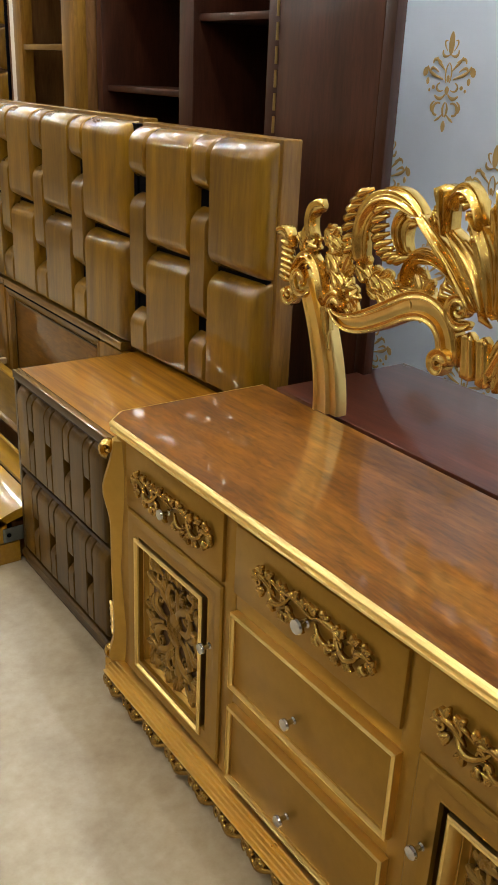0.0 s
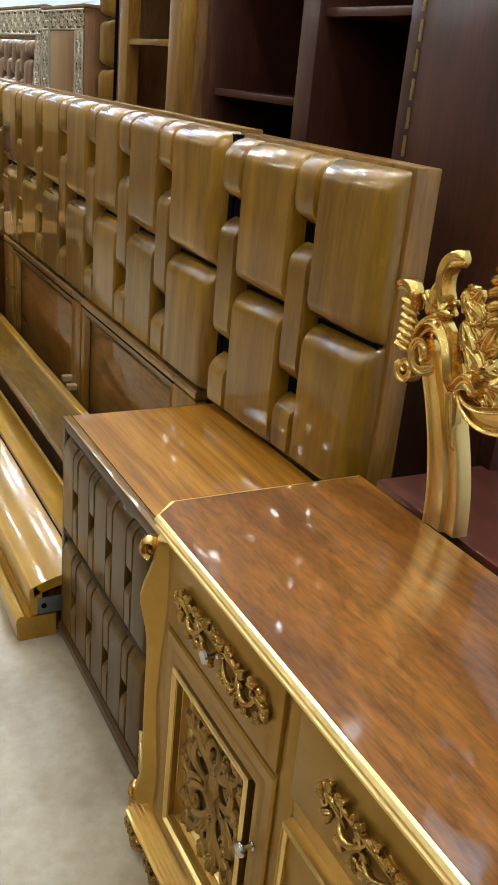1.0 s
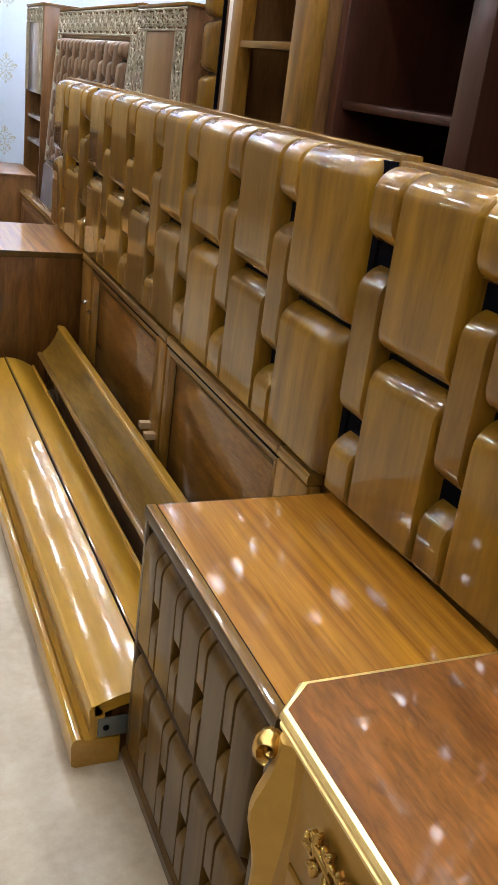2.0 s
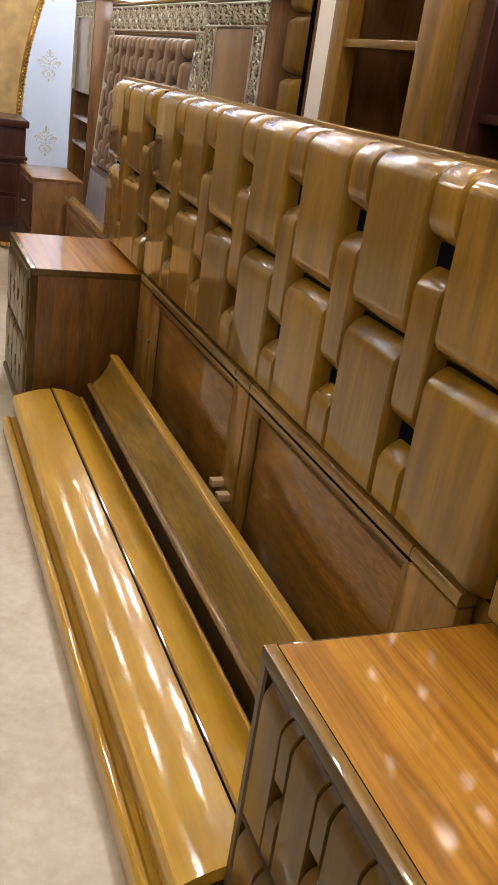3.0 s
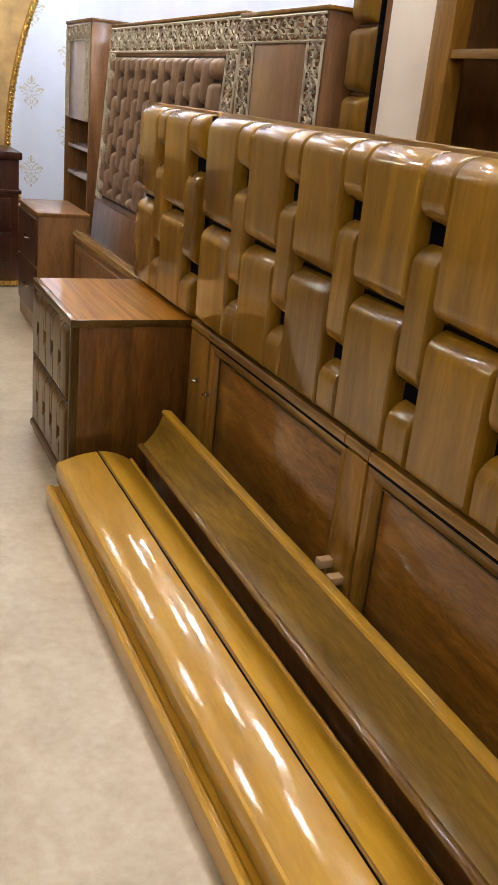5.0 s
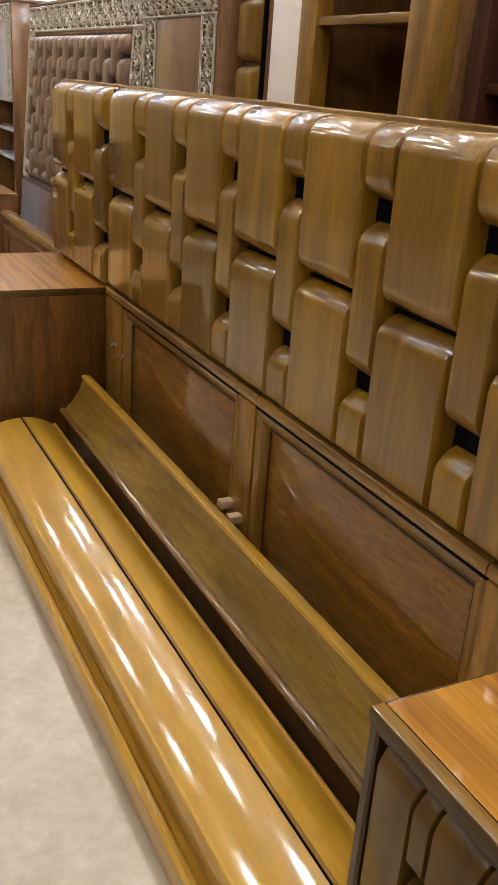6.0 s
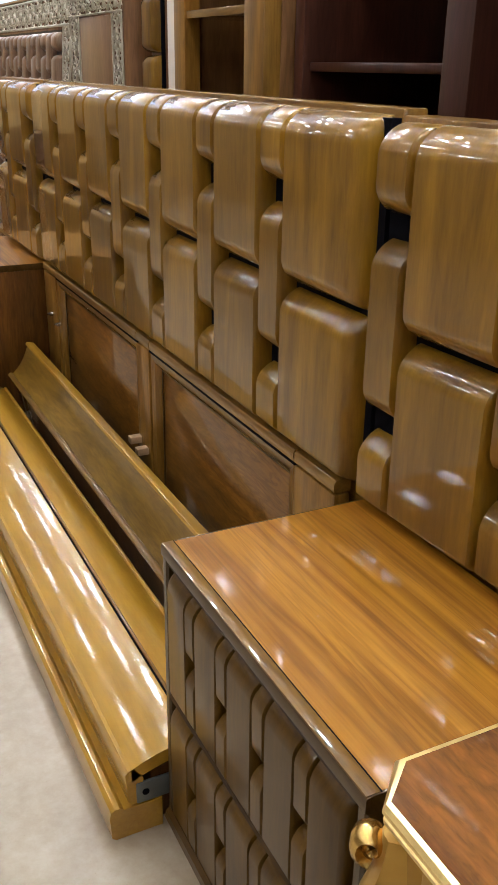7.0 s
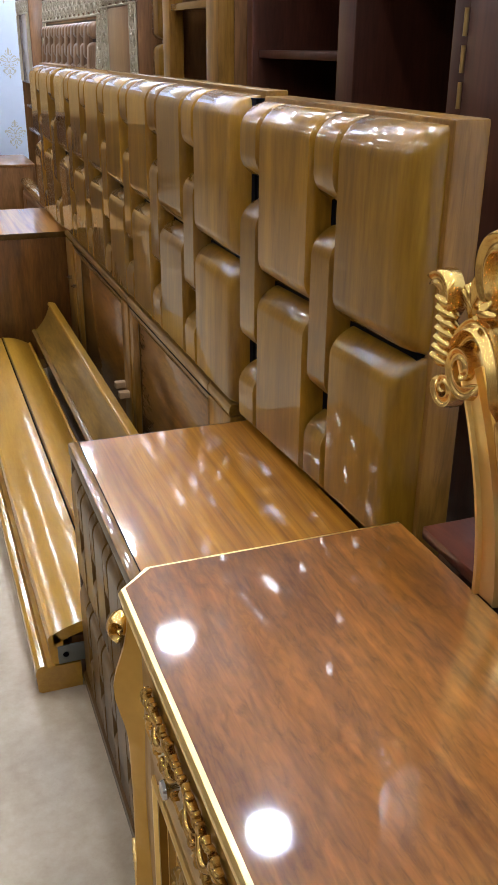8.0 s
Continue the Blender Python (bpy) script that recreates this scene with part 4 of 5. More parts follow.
        # leaves packed round the scroll
        for b, a, l, w in (((1.492, 1.00), 62, 0.060, 0.024), ((1.478, 1.005), 96, 0.058, 0.024), ((1.46, 1.02), 40, 0.045, 0.022), ((1.41, 1.07), -35, 0.05, 0.026), ((1.405, 1.05), -5, 0.06, 0.028), ((1.40, 1.02), -30, 0.065, 0.03),
                           ((1.385, 0.985), -15, 0.065, 0.03), ((1.38, 0.955), -50, 0.055, 0.028), ((1.365, 0.935), 30, 0.06, 0.026), ((1.36, 0.915), -5, 0.06, 0.028), ((1.345, 0.975), 70, 0.06, 0.026),
                           ((1.335, 0.945), 20, 0.05, 0.026), ((1.32, 0.935), -25, 0.045, 0.024), ((1.33, 1.01), 95, 0.055, 0.024)):
            part("leaf", leaf(bmesh.new(), (Y(b[0]), b[1]), 180 - a if s > 0 else a, l, w, X - 0.006, 0.4, 3), GOLD, root, "", 75)
        for cy, cz in ((1.437, 1.026), (1.300, 0.962), (1.285, 0.945)):
            bm = bmesh.new()
            for k in range(6):
                a = 2 * math.pi * k / 6
                sweep([(X - 0.024, Y(cy), cz), (X - 0.036, Y(cy) + 0.010 * math.cos(a), cz + 0.010 * math.sin(a)), (X - 0.028, Y(cy) + 0.019 * math.cos(a), cz + 0.019 * math.sin(a))], [0.004, 0.007, 0.003], None, 6, bm)
            lathe([(0.006, 0), (0.006, 0.008), (0.0, 0.011)], 10, bm, pose(X - 0.030, Y(cy), cz, 0, -90, 0))
            part("rosette", bm, GOLD, root, "", 50)
        # arched lower rail: two beads with a hollow between, ending in a round curl
        for k, w, d, mat in ((0.0, 0.010, 0.030, GOLD), (0.5, 0.018, 0.016, GOLDEDGE), (1.0, 0.010, 0.030, GOLD)):
            a = bow(*Q((1.372 - 0.01 * k, 0.925 - 0.01 * k), (1.335, 0.838 + 0.03 * k), (1.25, 0.868 + 0.045 * k), (1.14, 0.930 + 0.045 * k)), X - 0.012, 16)
            b = bow(*Q((1.14, 0.930 + 0.045 * k), (1.05, 0.975 + 0.045 * k), (1.015 - 0.04 * k, 0.93 + 0.035 * k), (1.020 - 0.042 * k, 0.872)), X - 0.012, 16)
            pts = a + b[1:]
            rolls([(pts, (w * 0.5, w, w), d, 1)], mat, "arched_rail")
        rolls([(turn(1.020, 0.868, 0.024, 0.005, 180, -250, X - 0.012), (0.016, 0.014, 0.010), 0.034, 1)], GOLD, "curl")
        rolls([(bow(*Q((1.372, 0.90), (1.36, 0.94), (1.33, 0.94), (1.32, 0.912)), X - 0.012, 12), (0.010, 0.018, 0.008), 0.034, 1)], GOLD, "curl")
        # wide C-scroll that breaks into the big frond
        rolls([(bow(*Q((1.272, 1.012), (1.318, 1.135), (1.215, 1.195), (1.12, 1.135)), X - 0.012, 22), (0.021, 0.024, 0.012), 0.030, 2),
               (bow(*Q((1.125, 1.14), (1.065, 1.10), (1.0, 1.04), (0.955, 0.985)), X - 0.012, 18), (0.012, 0.019, 0.016), 0.028, 2)])
        rolls([(bow(*Q((1.235, 1.165), (1.19, 1.19), (1.13, 1.165), (1.10, 1.12)), X - 0.006, 16), (0.006, 0.013, 0.008), 0.026, 2),
               (bow(*Q((1.165, 1.135), (1.195, 1.12), (1.19, 1.07), (1.15, 1.055)), X - 0.006, 16), (0.012, 0.014, 0.004), 0.026, 2),
               (bow(*Q((1.13, 1.12), (1.165, 1.13), (1.165, 1.085), (1.14, 1.06)), X - 0.006, 14), (0.009, 0.011, 0.004), 0.024, 1)])
        # ribs along the outside and inside of the C-scroll
        for p in (bow(*Q((1.318, 1.04), (1.335, 1.09), (1.325, 1.13), (1.29, 1.16)), X - 0.018, 6), bow(*Q((1.232, 1.135), (1.245, 1.08), (1.215, 1.035), (1.16, 1.045)), X - 0.020, 8)):
            for q in p:
                bm = bmesh.new()
                sweep([(q[0] + 0.010, q[1] - 0.020 * s, q[2] + 0.010), (q[0] - 0.006, q[1] - 0.006 * s, q[2] + 0.003), (q[0] - 0.006, q[1] + 0.008 * s, q[2] - 0.005), (q[0] + 0.010, q[1] + 0.020 * s, q[2] - 0.014)], [0.004, 0.0085, 0.0085, 0.003], None, 7, bm)
                part("leaf_rib", bm, GOLD, root, "", 60)
        rolls([(bow(*Q((1.14, 0.995), (1.155, 1.07), (1.07, 1.10), (0.975, 1.01)), X - 0.008, 18), (0.006, 0.018, 0.010), 0.030, 3),
               (bow(*Q((1.065, 1.10), (1.05, 1.085), (1.01, 1.06), (0.965, 1.01)), X - 0.008, 14), (0.012, 0.014, 0.008), 0.030, 2)], GOLD, "frond")
        for b, a, l, w in (((1.30, 1.01), -8, 0.06, 0.034), ((1.262, 1.0), -20, 0.055, 0.03), ((1.225, 0.995), -10, 0.05, 0.03), ((1.195, 0.985), -25, 0.05, 0.03), ((1.17, 0.985), 35, 0.05, 0.026), ((1.135, 1.0), -60, 0.05, 0.03),
                           ((1.125, 1.03), -50, 0.045, 0.026), ((1.10, 0.985), 55, 0.045, 0.024), ((1.265, 0.965), 15, 0.05, 0.024), ((1.235, 0.965), -5, 0.05, 0.024), ((1.075, 1.16), 20, 0.05, 0.026), ((1.10, 1.15), -20, 0.04, 0.022)):
            part("leaf", leaf(bmesh.new(), (Y(b[0]), b[1]), 180 - a if s > 0 else a, l, w, X - 0.006, 0.35, 3), GOLD, root, "", 75)
        # shell-ribbed volute beside the middle
        rolls([(turn(0.985, 0.985, 0.034, 0.005, 220, 700, X - 0.016), (0.011, 0.010, 0.006), 0.028, 1)], GOLD, "volute")
        for k in range(10):
            bm = bmesh.new()
            a = radians(10 + 20 * k)
            c = (X - 0.012, Y(0.985), 0.99)
            sweep([(c[0], c[1] + s * 0.036 * math.cos(a), c[2] + 0.036 * math.sin(a)), (c[0] - 0.014, c[1] + s * 0.054 * math.cos(a), c[2] + 0.054 * math.sin(a)), (c[0], c[1] + s * 0.072 * math.cos(a + 0.2), c[2] + 0.072 * math.sin(a + 0.2))], [0.006, 0.009, 0.003], None, 7, bm)
            part("shell_rib", bm, GOLD, root, "", 60)
        # crown: fronds sweeping outwards, a rolled shell above them and a flared cup
        rolls([(bow(*Q((0.915, 0.985), (0.950, 1.05), (0.985, 1.09), (1.050, 1.135)), X - 0.014, 20), (0.010, 0.030, 0.006), 0.032, 2),
               (bow(*Q((0.900, 0.985), (0.922, 1.07), (0.945, 1.13), (0.985, 1.165)), X - 0.020, 20), (0.010, 0.027, 0.008), 0.034, 2),
               (bow(*Q((0.885, 0.985), (0.895, 1.09), (0.905, 1.16), (0.925, 1.215)), X - 0.016, 20), (0.010, 0.022, 0.010), 0.034, 2)], GOLD, "frond")
        rolls([(bow(*Q((0.950, 1.130), (0.965, 1.215), (1.030, 1.215), (1.020, 1.160)), X - 0.022, 20), (0.008, 0.019, 0.009), 0.034, 2)], GOLD, "shell_scroll")
        for k in range(5):
            u = k / 4
            p = bow(*Q((0.960, 1.120), (0.972, 1.150), (0.985, 1.172), (1.000, 1.185)), X - 0.040, 4)[k]
            bm = bmesh.new()
            sweep([(p[0] + 0.010, p[1] - 0.016 * s, p[2] + 0.012), (p[0] - 0.004, p[1], p[2] + 0.002), (p[0] + 0.010, p[1] + (0.020 - 0.006 * u) * s, p[2] - 0.010)], [0.003, 0.0085, 0.003], None, 7, bm)
            part("shell_rib", bm, GOLD, root, "", 60)
        rolls([(bow(*Q((1.030, 1.110), (1.040, 1.140), (1.048, 1.170), (1.052, 1.205)), X - 0.016, 14), (0.010, 0.020, 0.034), 0.036, 3)], GOLD, "cup")
        rolls([(bow(*Q((0.962, 0.945), (0.962, 0.91), (0.95, 0.88), (0.952, 0.852)), X - 0.010, 14), (0.014, 0.016, 0.018), 0.026, 1),
               (bow(*Q((0.925, 0.945), (0.925, 0.91), (0.912, 0.88), (0.914, 0.848)), X - 0.010, 14), (0.012, 0.014, 0.016), 0.026, 1)], GOLD, "tongue")
    for k in range(5):
        part("palmette_leaf", leaf(bmesh.new(), (MID, 0.97), 58 + 16 * k, 0.24 - 0.02 * abs(k - 2), 0.05, X - 0.004, 0.1, 1), GOLD, root, "", 75)
    for k in range(-1, 2):
        part("palmette_leaf", leaf(bmesh.new(), (MID, 0.96), -90 + 20 * k, 0.11, 0.04, X - 0.004, 0.1, 1), GOLD, root, "", 75)
    root.location = (X + 0.050, MID - 0.037, DTOP - 0.018)
    return root


dresser()
mirror_gallery()


# ---- dark table behind the dresser ----
def dark_table():
    root = thing("dark_table", (1.53, 0.85, G), "dark mahogany table with a glossy top, standing against the dresser's back", "table")
    part("top", box(1.330, 1.776, 0.05, 1.543, 0.657, 0.679, 0.004), DARKTOP, root, "glossy dark red-brown top")
    part("body", box(1.345, 1.755, 0.08, 1.515, 0.005, 0.657, 0.004), MAHOG, root)
    part("plinth", box(1.355, 1.745, 0.10, 1.495, G, 0.005, 0), MAHOG, root)
    return root


DARKTOP = wood("glossy_dark_top_wood", (0.06, 0.016, 0.009), (0.13, 0.036, 0.02), "y", 1.0, 0.3, 1.0, 0.05, 0.04)
dark_table()


# ---- tall cabinets behind ----
def dark_wardrobe():
    x0, x1, h = 1.615, 2.075, 2.1
    root = thing("dark_wardrobe", (1.9, 2.5, G), "dark mahogany wardrobe with open shelves and one door standing open", "wardrobe")
    # Back board in the darkened copy: the wardrobe's inner shade as colour.
    part("back", box(x1 - 0.015, x1, 1.99, 3.10, 0.05, h, 0), MAHOG_SHADED, root)
    for y0, y1 in ((1.985, 2.045), (2.442, 2.530), (3.088, 3.134)):
        part("upright", box(x0, x1 - 0.015, y0, y1, G, h, 0.004), MAHOG, root)
    part("top", box(x0, x1, 1.985, 3.134, h, h + 0.03, 0.004), MAHOG, root)
    part("plinth", box(x0 + 0.01, x1, 2.045, 3.088, G, 0.05, 0.002), MAHOG, root)
    for y0, y1, zs in ((2.045, 2.442, (0.52, 1.05, 1.578)), (2.530, 3.088, (0.45, 0.90, 1.352, 1.80))):
        for z in zs:
            part("shelf", box(x0 + 0.02, x1 - 0.015, y0, y1, z - 0.022, z, 0.003), MAHOG, root)
    door = part("door", box(x0 - 0.012, x0 + 0.012, 1.560, 1.976, 0.01, h, 0.004), MAHOG, root, "dark open door leaf")
    part("door_edge", box(x0 - 0.018, x0 + 0.014, 1.512, 1.553, 0.01, h, 0.004), MAHOG, door)
    part("door_groove", box(x0 - 0.008, x0 + 0.010, 1.552, 1.561, 0.01, h, 0), MAHOG_SHADED, door, "dark strip painted as the shade of the groove beside the edge")
    bm = bmesh.new()
    for k in range(26):
        lathe([(0.004, 0), (0.004, 0.045)], 8, bm, Matrix.Translation((x0 - 0.014, 1.981, 0.3 + 0.06 * k)))
    part("hinge", bm, BRASS, door, "long brass piano hinge")
    return root


def brown_cabinet():
    x0, x1, h = 1.53, 2.075, 2.2
    root = thing("brown_cabinet", (1.85, 3.45, G), "mid-brown wooden display cabinet with open shelves", "cabinet")
    for y0, y1 in ((3.138, 3.252), (3.650, 3.735)):
        part("upright", box(x0, x0 + 0.05, y0, y1, G, h, 0.004), FRAME_Z, root)
    for y0, y1 in ((3.139, 3.159), (3.712, 3.732)):
        part("side", box(x0 + 0.05, x1 - 0.02, y0, y1, G, h, 0.002), BROWNCAB, root)
    part("back", box(1.93, 1.945, 3.159, 3.712, G, h, 0), BROWNCAB, root)
    part("top", box(x0, x1, 3.138, 3.735, h, h + 0.03, 0.004), BROWNCAB, root)
    for z in (0.5, 0.98, 1.486, 1.9):
        part("shelf", box(x0 + 0.006, 1.93, 3.252, 3.650, z - 0.022, z, 0.003), FRAME, root)
    return root


dark_wardrobe()
brown_cabinet()
solid("cream_board", box(1.70, 1.74, 3.76, 4.222, G, 2.2, 0.004), CREAM, "tall cream board standing between the furniture", "board")


def stacked_headboard():
    root = thing("stacked_headboard", (1.72, 4.30, G), "brown woven padded headboard standing on end behind the beds", "headboard")
    part("back_board", box(1.712, 1.75, 4.225, 4.42, G, 2.1, 0.004), BED2, root)
    # Strip coloured black for the shade of the gap at the pads' edge.
    part("edge_gap", box(1.700, 1.7125, 4.272, 4.284, G, 2.1, 0), SHADE_INLAY, root, "black strip painted as the shade beside the pads")
    z = -0.0035
    while z < 2.0:
        part("pad", pillow(4.284, 4.41, z, z + 0.191, 1.712, 0.045, 0.03, 0.03, 0.02, 0.02), PAD, root)
        z += 0.1975
    return root


stacked_headboard()


# ---- carved bed beyond ----
def fret(bm, y0, y1, z0, z1, x, cells, t=0.005):
    """Pierced flat fretwork filling a strip, in a row of flower-and-scroll cells along its length."""
    horiz = (y1 - y0) > (z1 - z0)
    L, W = ((y1 - y0), (z1 - z0)) if horiz else ((z1 - z0), (y1 - y0))
    put = (lambda a, b: (y0 + a, z0 + b)) if horiz else (lambda a, b: (y0 + b, z0 + a))
    step = L / cells
    rib = lambda ps, w: sweep(bow(*[put(*p) for p in ps], x, 7), [w] * 8, [t] * 8, 4, bm)
    for e in (0.05, 0.95):
        rib(((0, W * e), (L * 0.33, W * e), (L * 0.66, W * e), (L, W * e)), W * 0.05)
    for i in range(cells):
        c = (i + 0.5) * step
        R = min(step, W) * 0.5
        w = R * 0.048
        for k in range(8):
            a = 2 * math.pi * k / 8 + 0.2 * (i % 2)
            q = (c + R * 0.62 * math.cos(a), W / 2 + R * 0.62 * math.sin(a))
            s = 0.35 * R
            rib(((c, W / 2), (c + s * math.cos(a - 0.5), W / 2 + s * math.sin(a - 0.5)), (q[0] + 0.2 * R * math.sin(a), q[1] - 0.2 * R * math.cos(a)), q), w)
        for sa in (-1, 1):
            for sb in (-1, 1):
                P = lambda a, b: (c + sa * a * step * 0.5, W / 2 + sb * b * W * 0.5)
                rib((P(0.2, 0.85), P(0.75, 0.9), P(0.95, 0.45), P(0.62, 0.35)), w * 1.2)
                rib((P(0.98, 0.05), P(0.9, 0.6), P(0.5, 0.75), P(0.45, 0.5)), w * 1.1)
                rib((P(0.62, 0.0), P(0.8, 0.15), P(0.95, 0.2), P(1.0, 0.5)), w)
    return bm


def carved_bed():
    """A tall bed back with two side towers, fretted borders and a buttoned middle that leans back."""
    X = 1.62
    root = thing("carved_bed", (1.8, 6.2, G), "walnut bed back with pale gold fretwork borders and buttoned brown padding", "bed")
    # near tower
    tower = part("tower", box(X, 2.0, 4.455, 5.162, G, 1.612, 0.004), BED2, root)
    part("cap", box(X - 0.008, 2.004, 4.447, 5.168, 1.612, 1.625, 0.002), FRAME_Z, tower)
    part("fretwork", fret(bmesh.new(), 4.460, 5.157, 1.518, 1.608, X - 0.006, 5), FRET, tower, "pale gold pierced fretwork")
    part("fretwork", fret(bmesh.new(), 4.460, 4.580, 0.62, 1.518, X - 0.006, 9), FRET, tower, "pale gold pierced fretwork")
    part("fretwork", fret(bmesh.new(), 5.018, 5.157, 0.62, 1.518, X - 0.006, 9), FRET, tower, "pale gold pierced fretwork")
    part("panel", box(X - 0.007, X + 0.003, 4.588, 5.008, 0.62, 1.512, 0.003), PANEL2, tower, "smooth tan wooden panel")
    # middle, its foot standing forward of its head
    XM, Y0m, Y1m = X + 0.02, 5.166, 7.12
    lean = Matrix.Translation((XM, 0, 1.62)) @ Matrix.Rotation(radians(4.0), 4, "Y") @ Matrix.Translation((-XM, 0, -1.62))

    def leaning(bm):
        bm.transform(lean)
        return bm

    part("back_board", leaning(box(XM, XM + 0.05, Y0m, Y1m, 0.002 + G, 1.625, 0.004)), BED2, root)
    part("cap", leaning(box(XM - 0.01, XM + 0.05, Y0m, Y1m, 1.6255, 1.638, 0.002)), FRAME_Z, root)
    part("fretwork", leaning(fret(bmesh.new(), Y0m + 0.01, Y1m - 0.01, 1.490, 1.622, XM - 0.006, 14)), FRET, root, "pale gold pierced fretwork")
    part("fretwork", leaning(fret(bmesh.new(), Y1m - 0.14, Y1m - 0.01, 0.70, 1.490, XM - 0.006, 8)), FRET, root, "pale gold pierced fretwork")
    part("fretwork", leaning(fret(bmesh.new(), Y0m + 0.01, Y0m + 0.14, 0.70, 1.490, XM - 0.006, 8)), FRET, root, "pale gold pierced fretwork")
    # Dark sheet whose colour gives the shade between the buttoned pads.
    part("button_back", leaning(box(XM - 0.004, XM + 0.002, Y0m + 0.15, Y1m - 0.15, 0.71, 1.478, 0)), MAHOG_SHADED, root, "dark sheet painted as the shade of the folds between the pads")
    cols = 17
    w = (Y1m - Y0m - 0.30) / cols
    for i in range(cols):
        ya = Y0m + 0.15 + i * w
        edges = [0.715, 0.89, 1.085, 1.28, 1.475] if i % 2 else [0.715, 0.79, 0.99, 1.18, 1.38, 1.475]
        for p, q in zip(edges, edges[1:]):
            part("pad", leaning(pillow(ya + 0.002, ya + w - 0.002, p + 0.006, q - 0.006, XM, 0.035, 0.03, 0.03, 0.02, 0.02, 0.020)), TUFT, root)
    part("lower_panel", leaning(box(XM - 0.012, XM + 0.002, Y0m + 0.01, Y1m - 0.01, 0.05, 0.68, 0.003)), BED2, root)
    # far tower stands forward, with open shelves
    XF, ya, yb = 1.57, 7.325, 8.0
    far = part("tower", box(XF, 1.98, ya, ya + 0.025, G, 1.66, 0.003), BED2, root)
    part("side", box(XF, 1.98, yb - 0.025, yb, G, 1.66, 0.003), BROWNCAB, far)
    # Shade inside the open tower is painted into its back.
    part("back", box(1.96, 1.98, ya + 0.025, yb - 0.025, G, 1.66, 0), MAHOG_SHADED, far)
    part("cap", box(XF - 0.006, 1.985, ya - 0.008, yb + 0.008, 1.66, 1.675, 0.002), BED2, far)
    part("door", box(XF + 0.004, XF + 0.022, ya + 0.026, yb - 0.026, 1.10, 1.658, 0.002), WHITEPANEL, far, "glossy pale lilac door panel")
    part("fretwork", fret(bmesh.new(), ya + 0.03, yb - 0.03, 1.555, 1.650, XF - 0.004, 5), FRET, far, "pale gold pierced fretwork")
    part("fretwork", fret(bmesh.new(), yb - 0.12, yb - 0.03, 1.11, 1.555, XF - 0.004, 6), FRET, far, "pale gold pierced fretwork")
    part("fretwork", fret(bmesh.new(), ya + 0.03, ya + 0.12, 1.11, 1.555, XF - 0.004, 6), FRET, far, "pale gold pierced fretwork")
    for z in (0.77, 0.94):
        part("shelf", box(XF + 0.02, 1.96, ya + 0.025, yb - 0.025, z - 0.02, z, 0.002), WHITEPANEL, far)
    return root


PANEL2 = wood("tan_panel_wood", (0.17, 0.09, 0.04), (0.25, 0.14, 0.066), "z", 0.5, 0.35, 0.6, 0.05)
carved_bed()


def far_cabinet():
    x0, x1, y0, y1, h = 1.153, 1.45, 6.735, 7.32, 0.640
    root = thing("far_bedside_cabinet", ((x0 + x1) / 2, (y0 + y1) / 2, G), "brown wooden bedside cabinet with small chrome drawer pulls", "bedside cabinet")
    part("body", box(x0 + 0.01, x1, y0 + 0.005, y1 - 0.005, G, h - 0.02, 0.003), BROWNCAB, root)
    part("top", box(x0, x1, y0, y1, h - 0.02, h, 0.004), BROWNCAB, root)
    for z0, z1 in ((0.06, 0.32), (0.34, 0.60)):
        d = part("drawer", box(x0 - 0.004, x0 + 0.012, y0 + 0.03, y1 - 0.03, z0, z1, 0.004), MAHOG, root, "dark drawer front")
        part("pull", sweep([(x0 - 0.004, 6.93, (z0 + z1) / 2), (x0 - 0.024, 6.95, (z0 + z1) / 2), (x0 - 0.024, 7.03, (z0 + z1) / 2), (x0 - 0.004, 7.05, (z0 + z1) / 2)], [0.005] * 4, None, 8, None, (0, 0, 1)), CHROME, d)
    return root


def far_footboard():
    root = thing("far_footboard", (1.4, 5.8, G), "brown panelled bed footboard standing in front of the carved bed", "footboard")
    part("board", box(1.36, 1.40, 5.30, 6.70, G, 0.52, 0.004), BED2, root)
    part("top_rail", bar([(1.35, 0.52), (1.345, 0.535), (1.352, 0.552), (1.38, 0.558), (1.408, 0.552), (1.415, 0.535), (1.41, 0.52)], 5.29, 6.71), FRAME, root)
    part("frame", frame_ring(1.362, 1.345, 5.36, 6.64, 0.04, 0.49, 0.05, 0.012), BED2, root)
    return root


far_cabinet()
far_footboard()


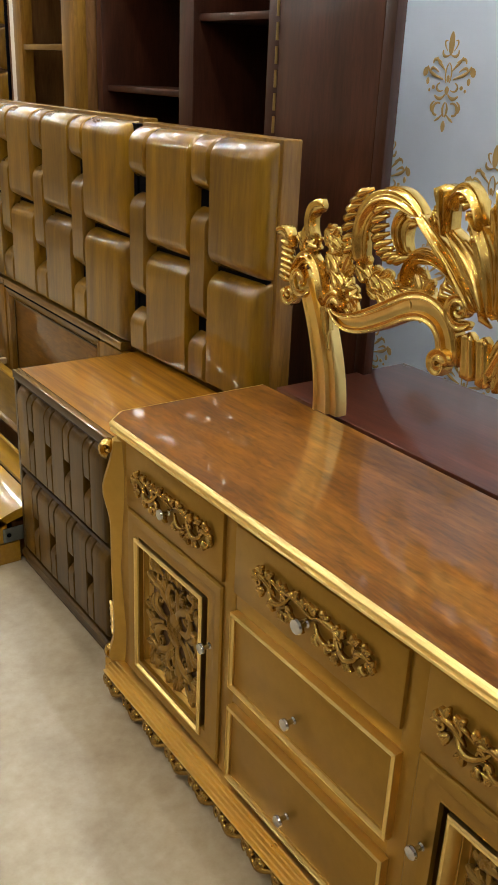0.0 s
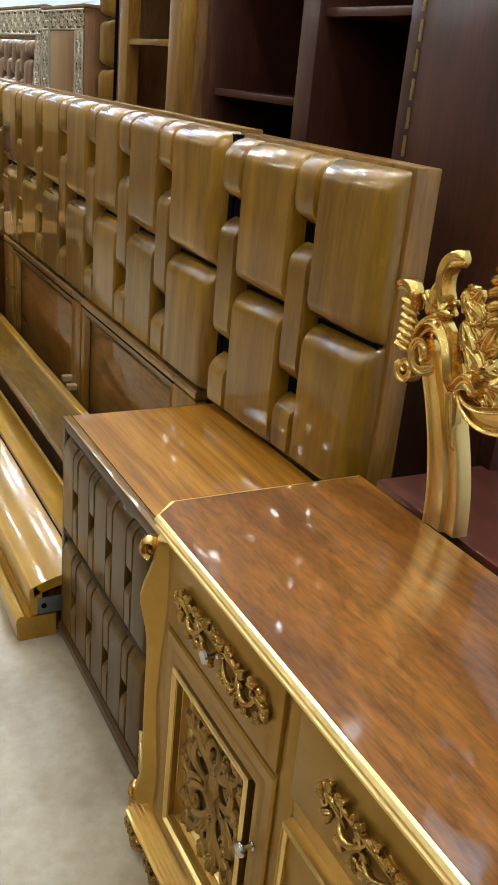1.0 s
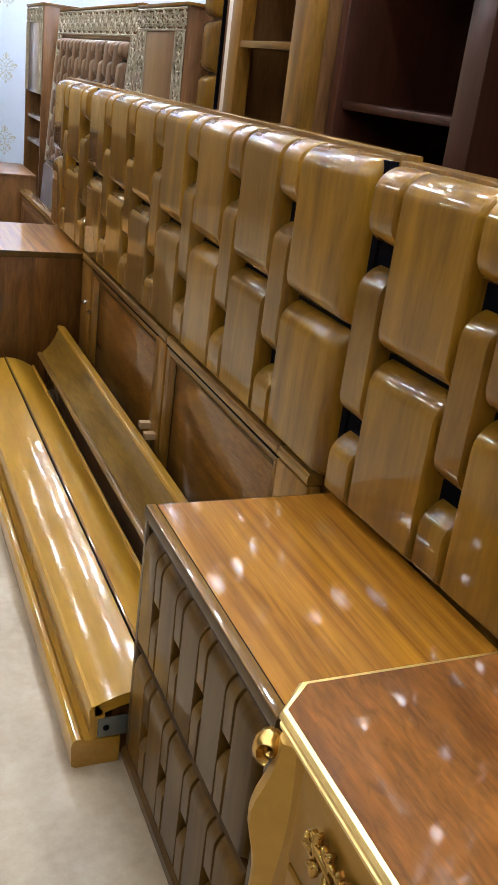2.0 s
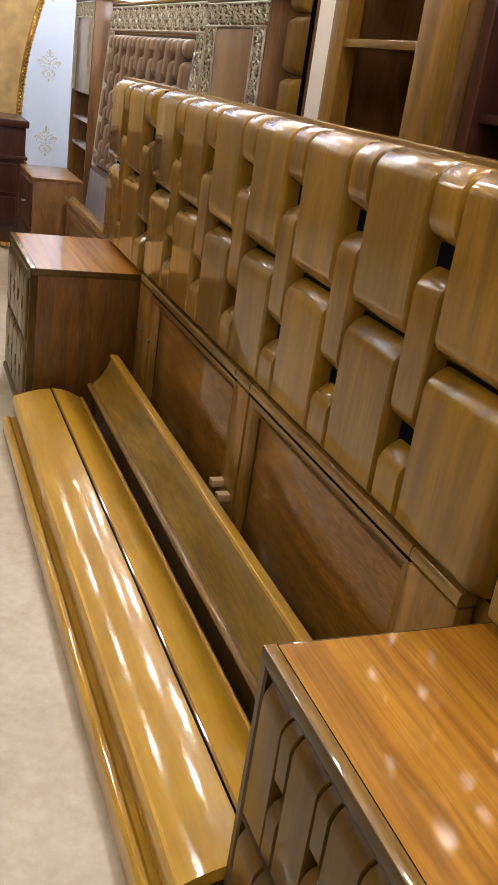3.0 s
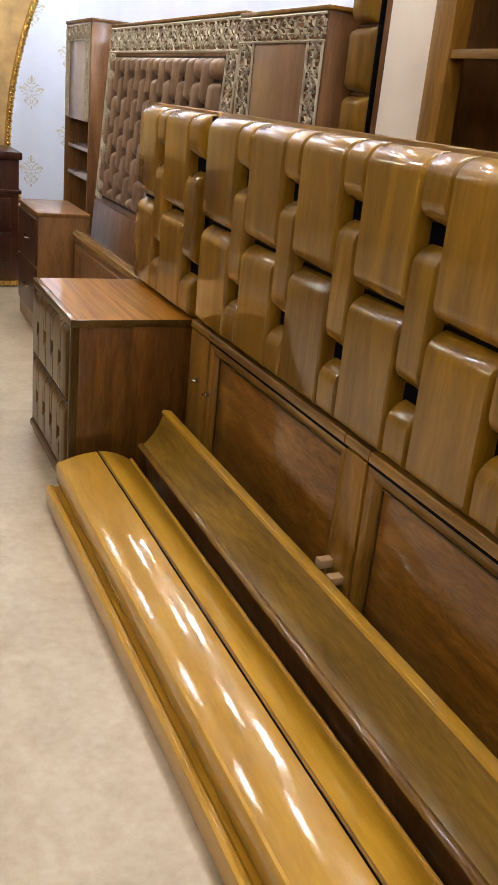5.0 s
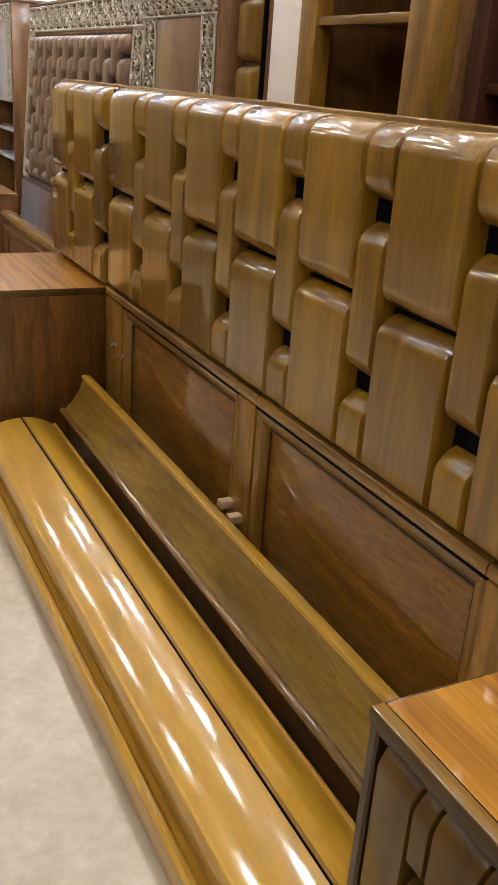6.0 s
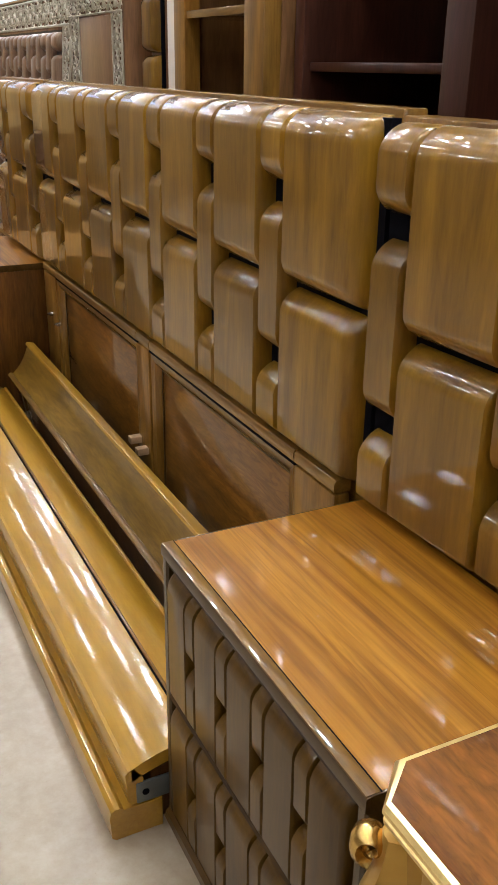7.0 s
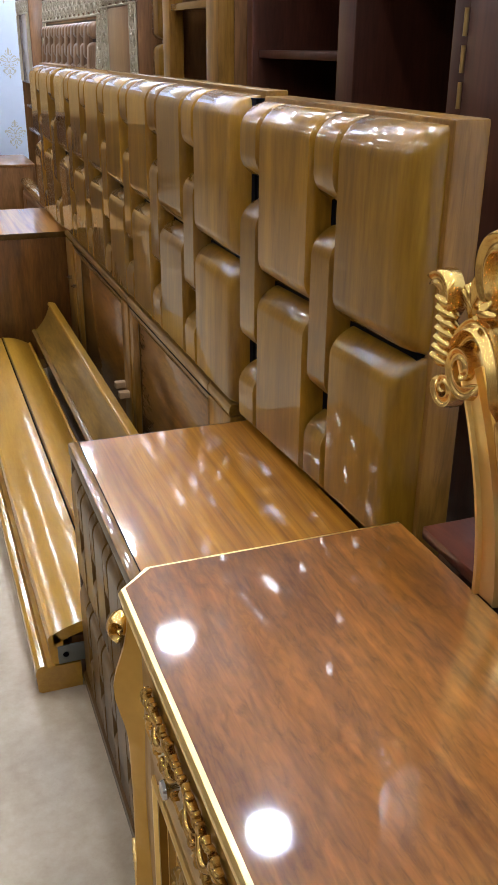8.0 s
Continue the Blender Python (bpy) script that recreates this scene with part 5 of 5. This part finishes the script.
# ---- gold-arched bed and dark chest far off ----
def arched_bed():
    Yb = 8.6
    root = thing("arched_headboard", (0.9, Yb, G), "tall arched headboard of gold satin with a carved gold rim", "headboard")
    n = 20
    edge = [(1.302 + 0.02 * (i / n) + 0.20 * (i / n) ** 2, 0.84 + 1.06 * i / n) for i in range(n + 1)]
    prof = edge + [(-0.2, 1.90), (-0.2, 0.84)]
    bm = bmesh.new()
    a = [bm.verts.new((x, Yb, z)) for x, z in prof]
    b = [bm.verts.new((x, Yb + 0.06, z)) for x, z in prof]
    for i in range(len(prof)):
        j = (i + 1) % len(prof)
        bm.faces.new((a[i], a[j], b[j], b[i]))
    bm.faces.new(a)
    bm.faces.new(b[::-1])
    part("satin_panel", bm, SATIN, root, "gold satin upholstery")
    bm = bmesh.new()
    sweep([(x - 0.012, Yb - 0.004, z) for x, z in edge], [0.022] * (n + 1), [0.02] * (n + 1), 8, bm, (0, 1, 0))
    for i in range(0, 42):
        u = i / 41
        x, z = 1.302 + 0.02 * u + 0.20 * u * u - 0.012, 0.84 + 1.06 * u
        lathe([(0.004, -0.012), (0.02, -0.004), (0.02, 0.004), (0.004, 0.012)], 8, bm, Matrix.Translation((x + 0.006 * (i % 2), Yb - 0.02, z)) @ Matrix.Rotation(0.5, 4, "Y"))
    part("carved_rim", bm, GOLD, root, "carved bright gold rim", 60)
    part("leg_board", box(-0.2, 1.30, Yb, Yb + 0.06, G, 0.84, 0.004), MAHOG, root)
    return root


def dark_chest():
    root = thing("dark_chest", (0.8, 8.3, G), "dark mahogany carved chest with gilded corner ornaments", "chest")
    part("top", box(0.3, 1.295, 8.0, 8.56, 0.80, 0.85, 0.01), MAHOG, root, "dark overhanging top")
    part("body", box(0.32, 1.275, 8.02, 8.56, 0.0, 0.80, 0.006), MAHOG, root)
    part("ledge", box(0.3, 1.29, 8.0, 8.56, 0.58, 0.605, 0.006), MAHOG, root)
    for z in (0.12, 0.35):
        part("drawer", box(0.4, 1.22, 8.0, 8.025, z, z + 0.2, 0.006), MAHOG, root)
    bm = bmesh.new()
    for k in range(6):
        leaf(bm, (8.01, 0.12 + 0.08 * k), 80, 0.07, 0.03, 1.285, 0.4, 3)
    part("corner_ornament", bm, OLDGOLD, root, "gilded corner carving", 60)
    bm = bmesh.new()
    for k in range(5):
        lathe([(0.0, -0.03), (0.03, -0.015), (0.03, 0.015), (0.0, 0.03)], 10, bm, Matrix.Translation((1.10 + 0.045 * k, 8.0, G + 0.03)))
    part("foot_carving", bm, GOLD, root, "gilded carved foot", 60)
    return root


arched_bed()
dark_chest()
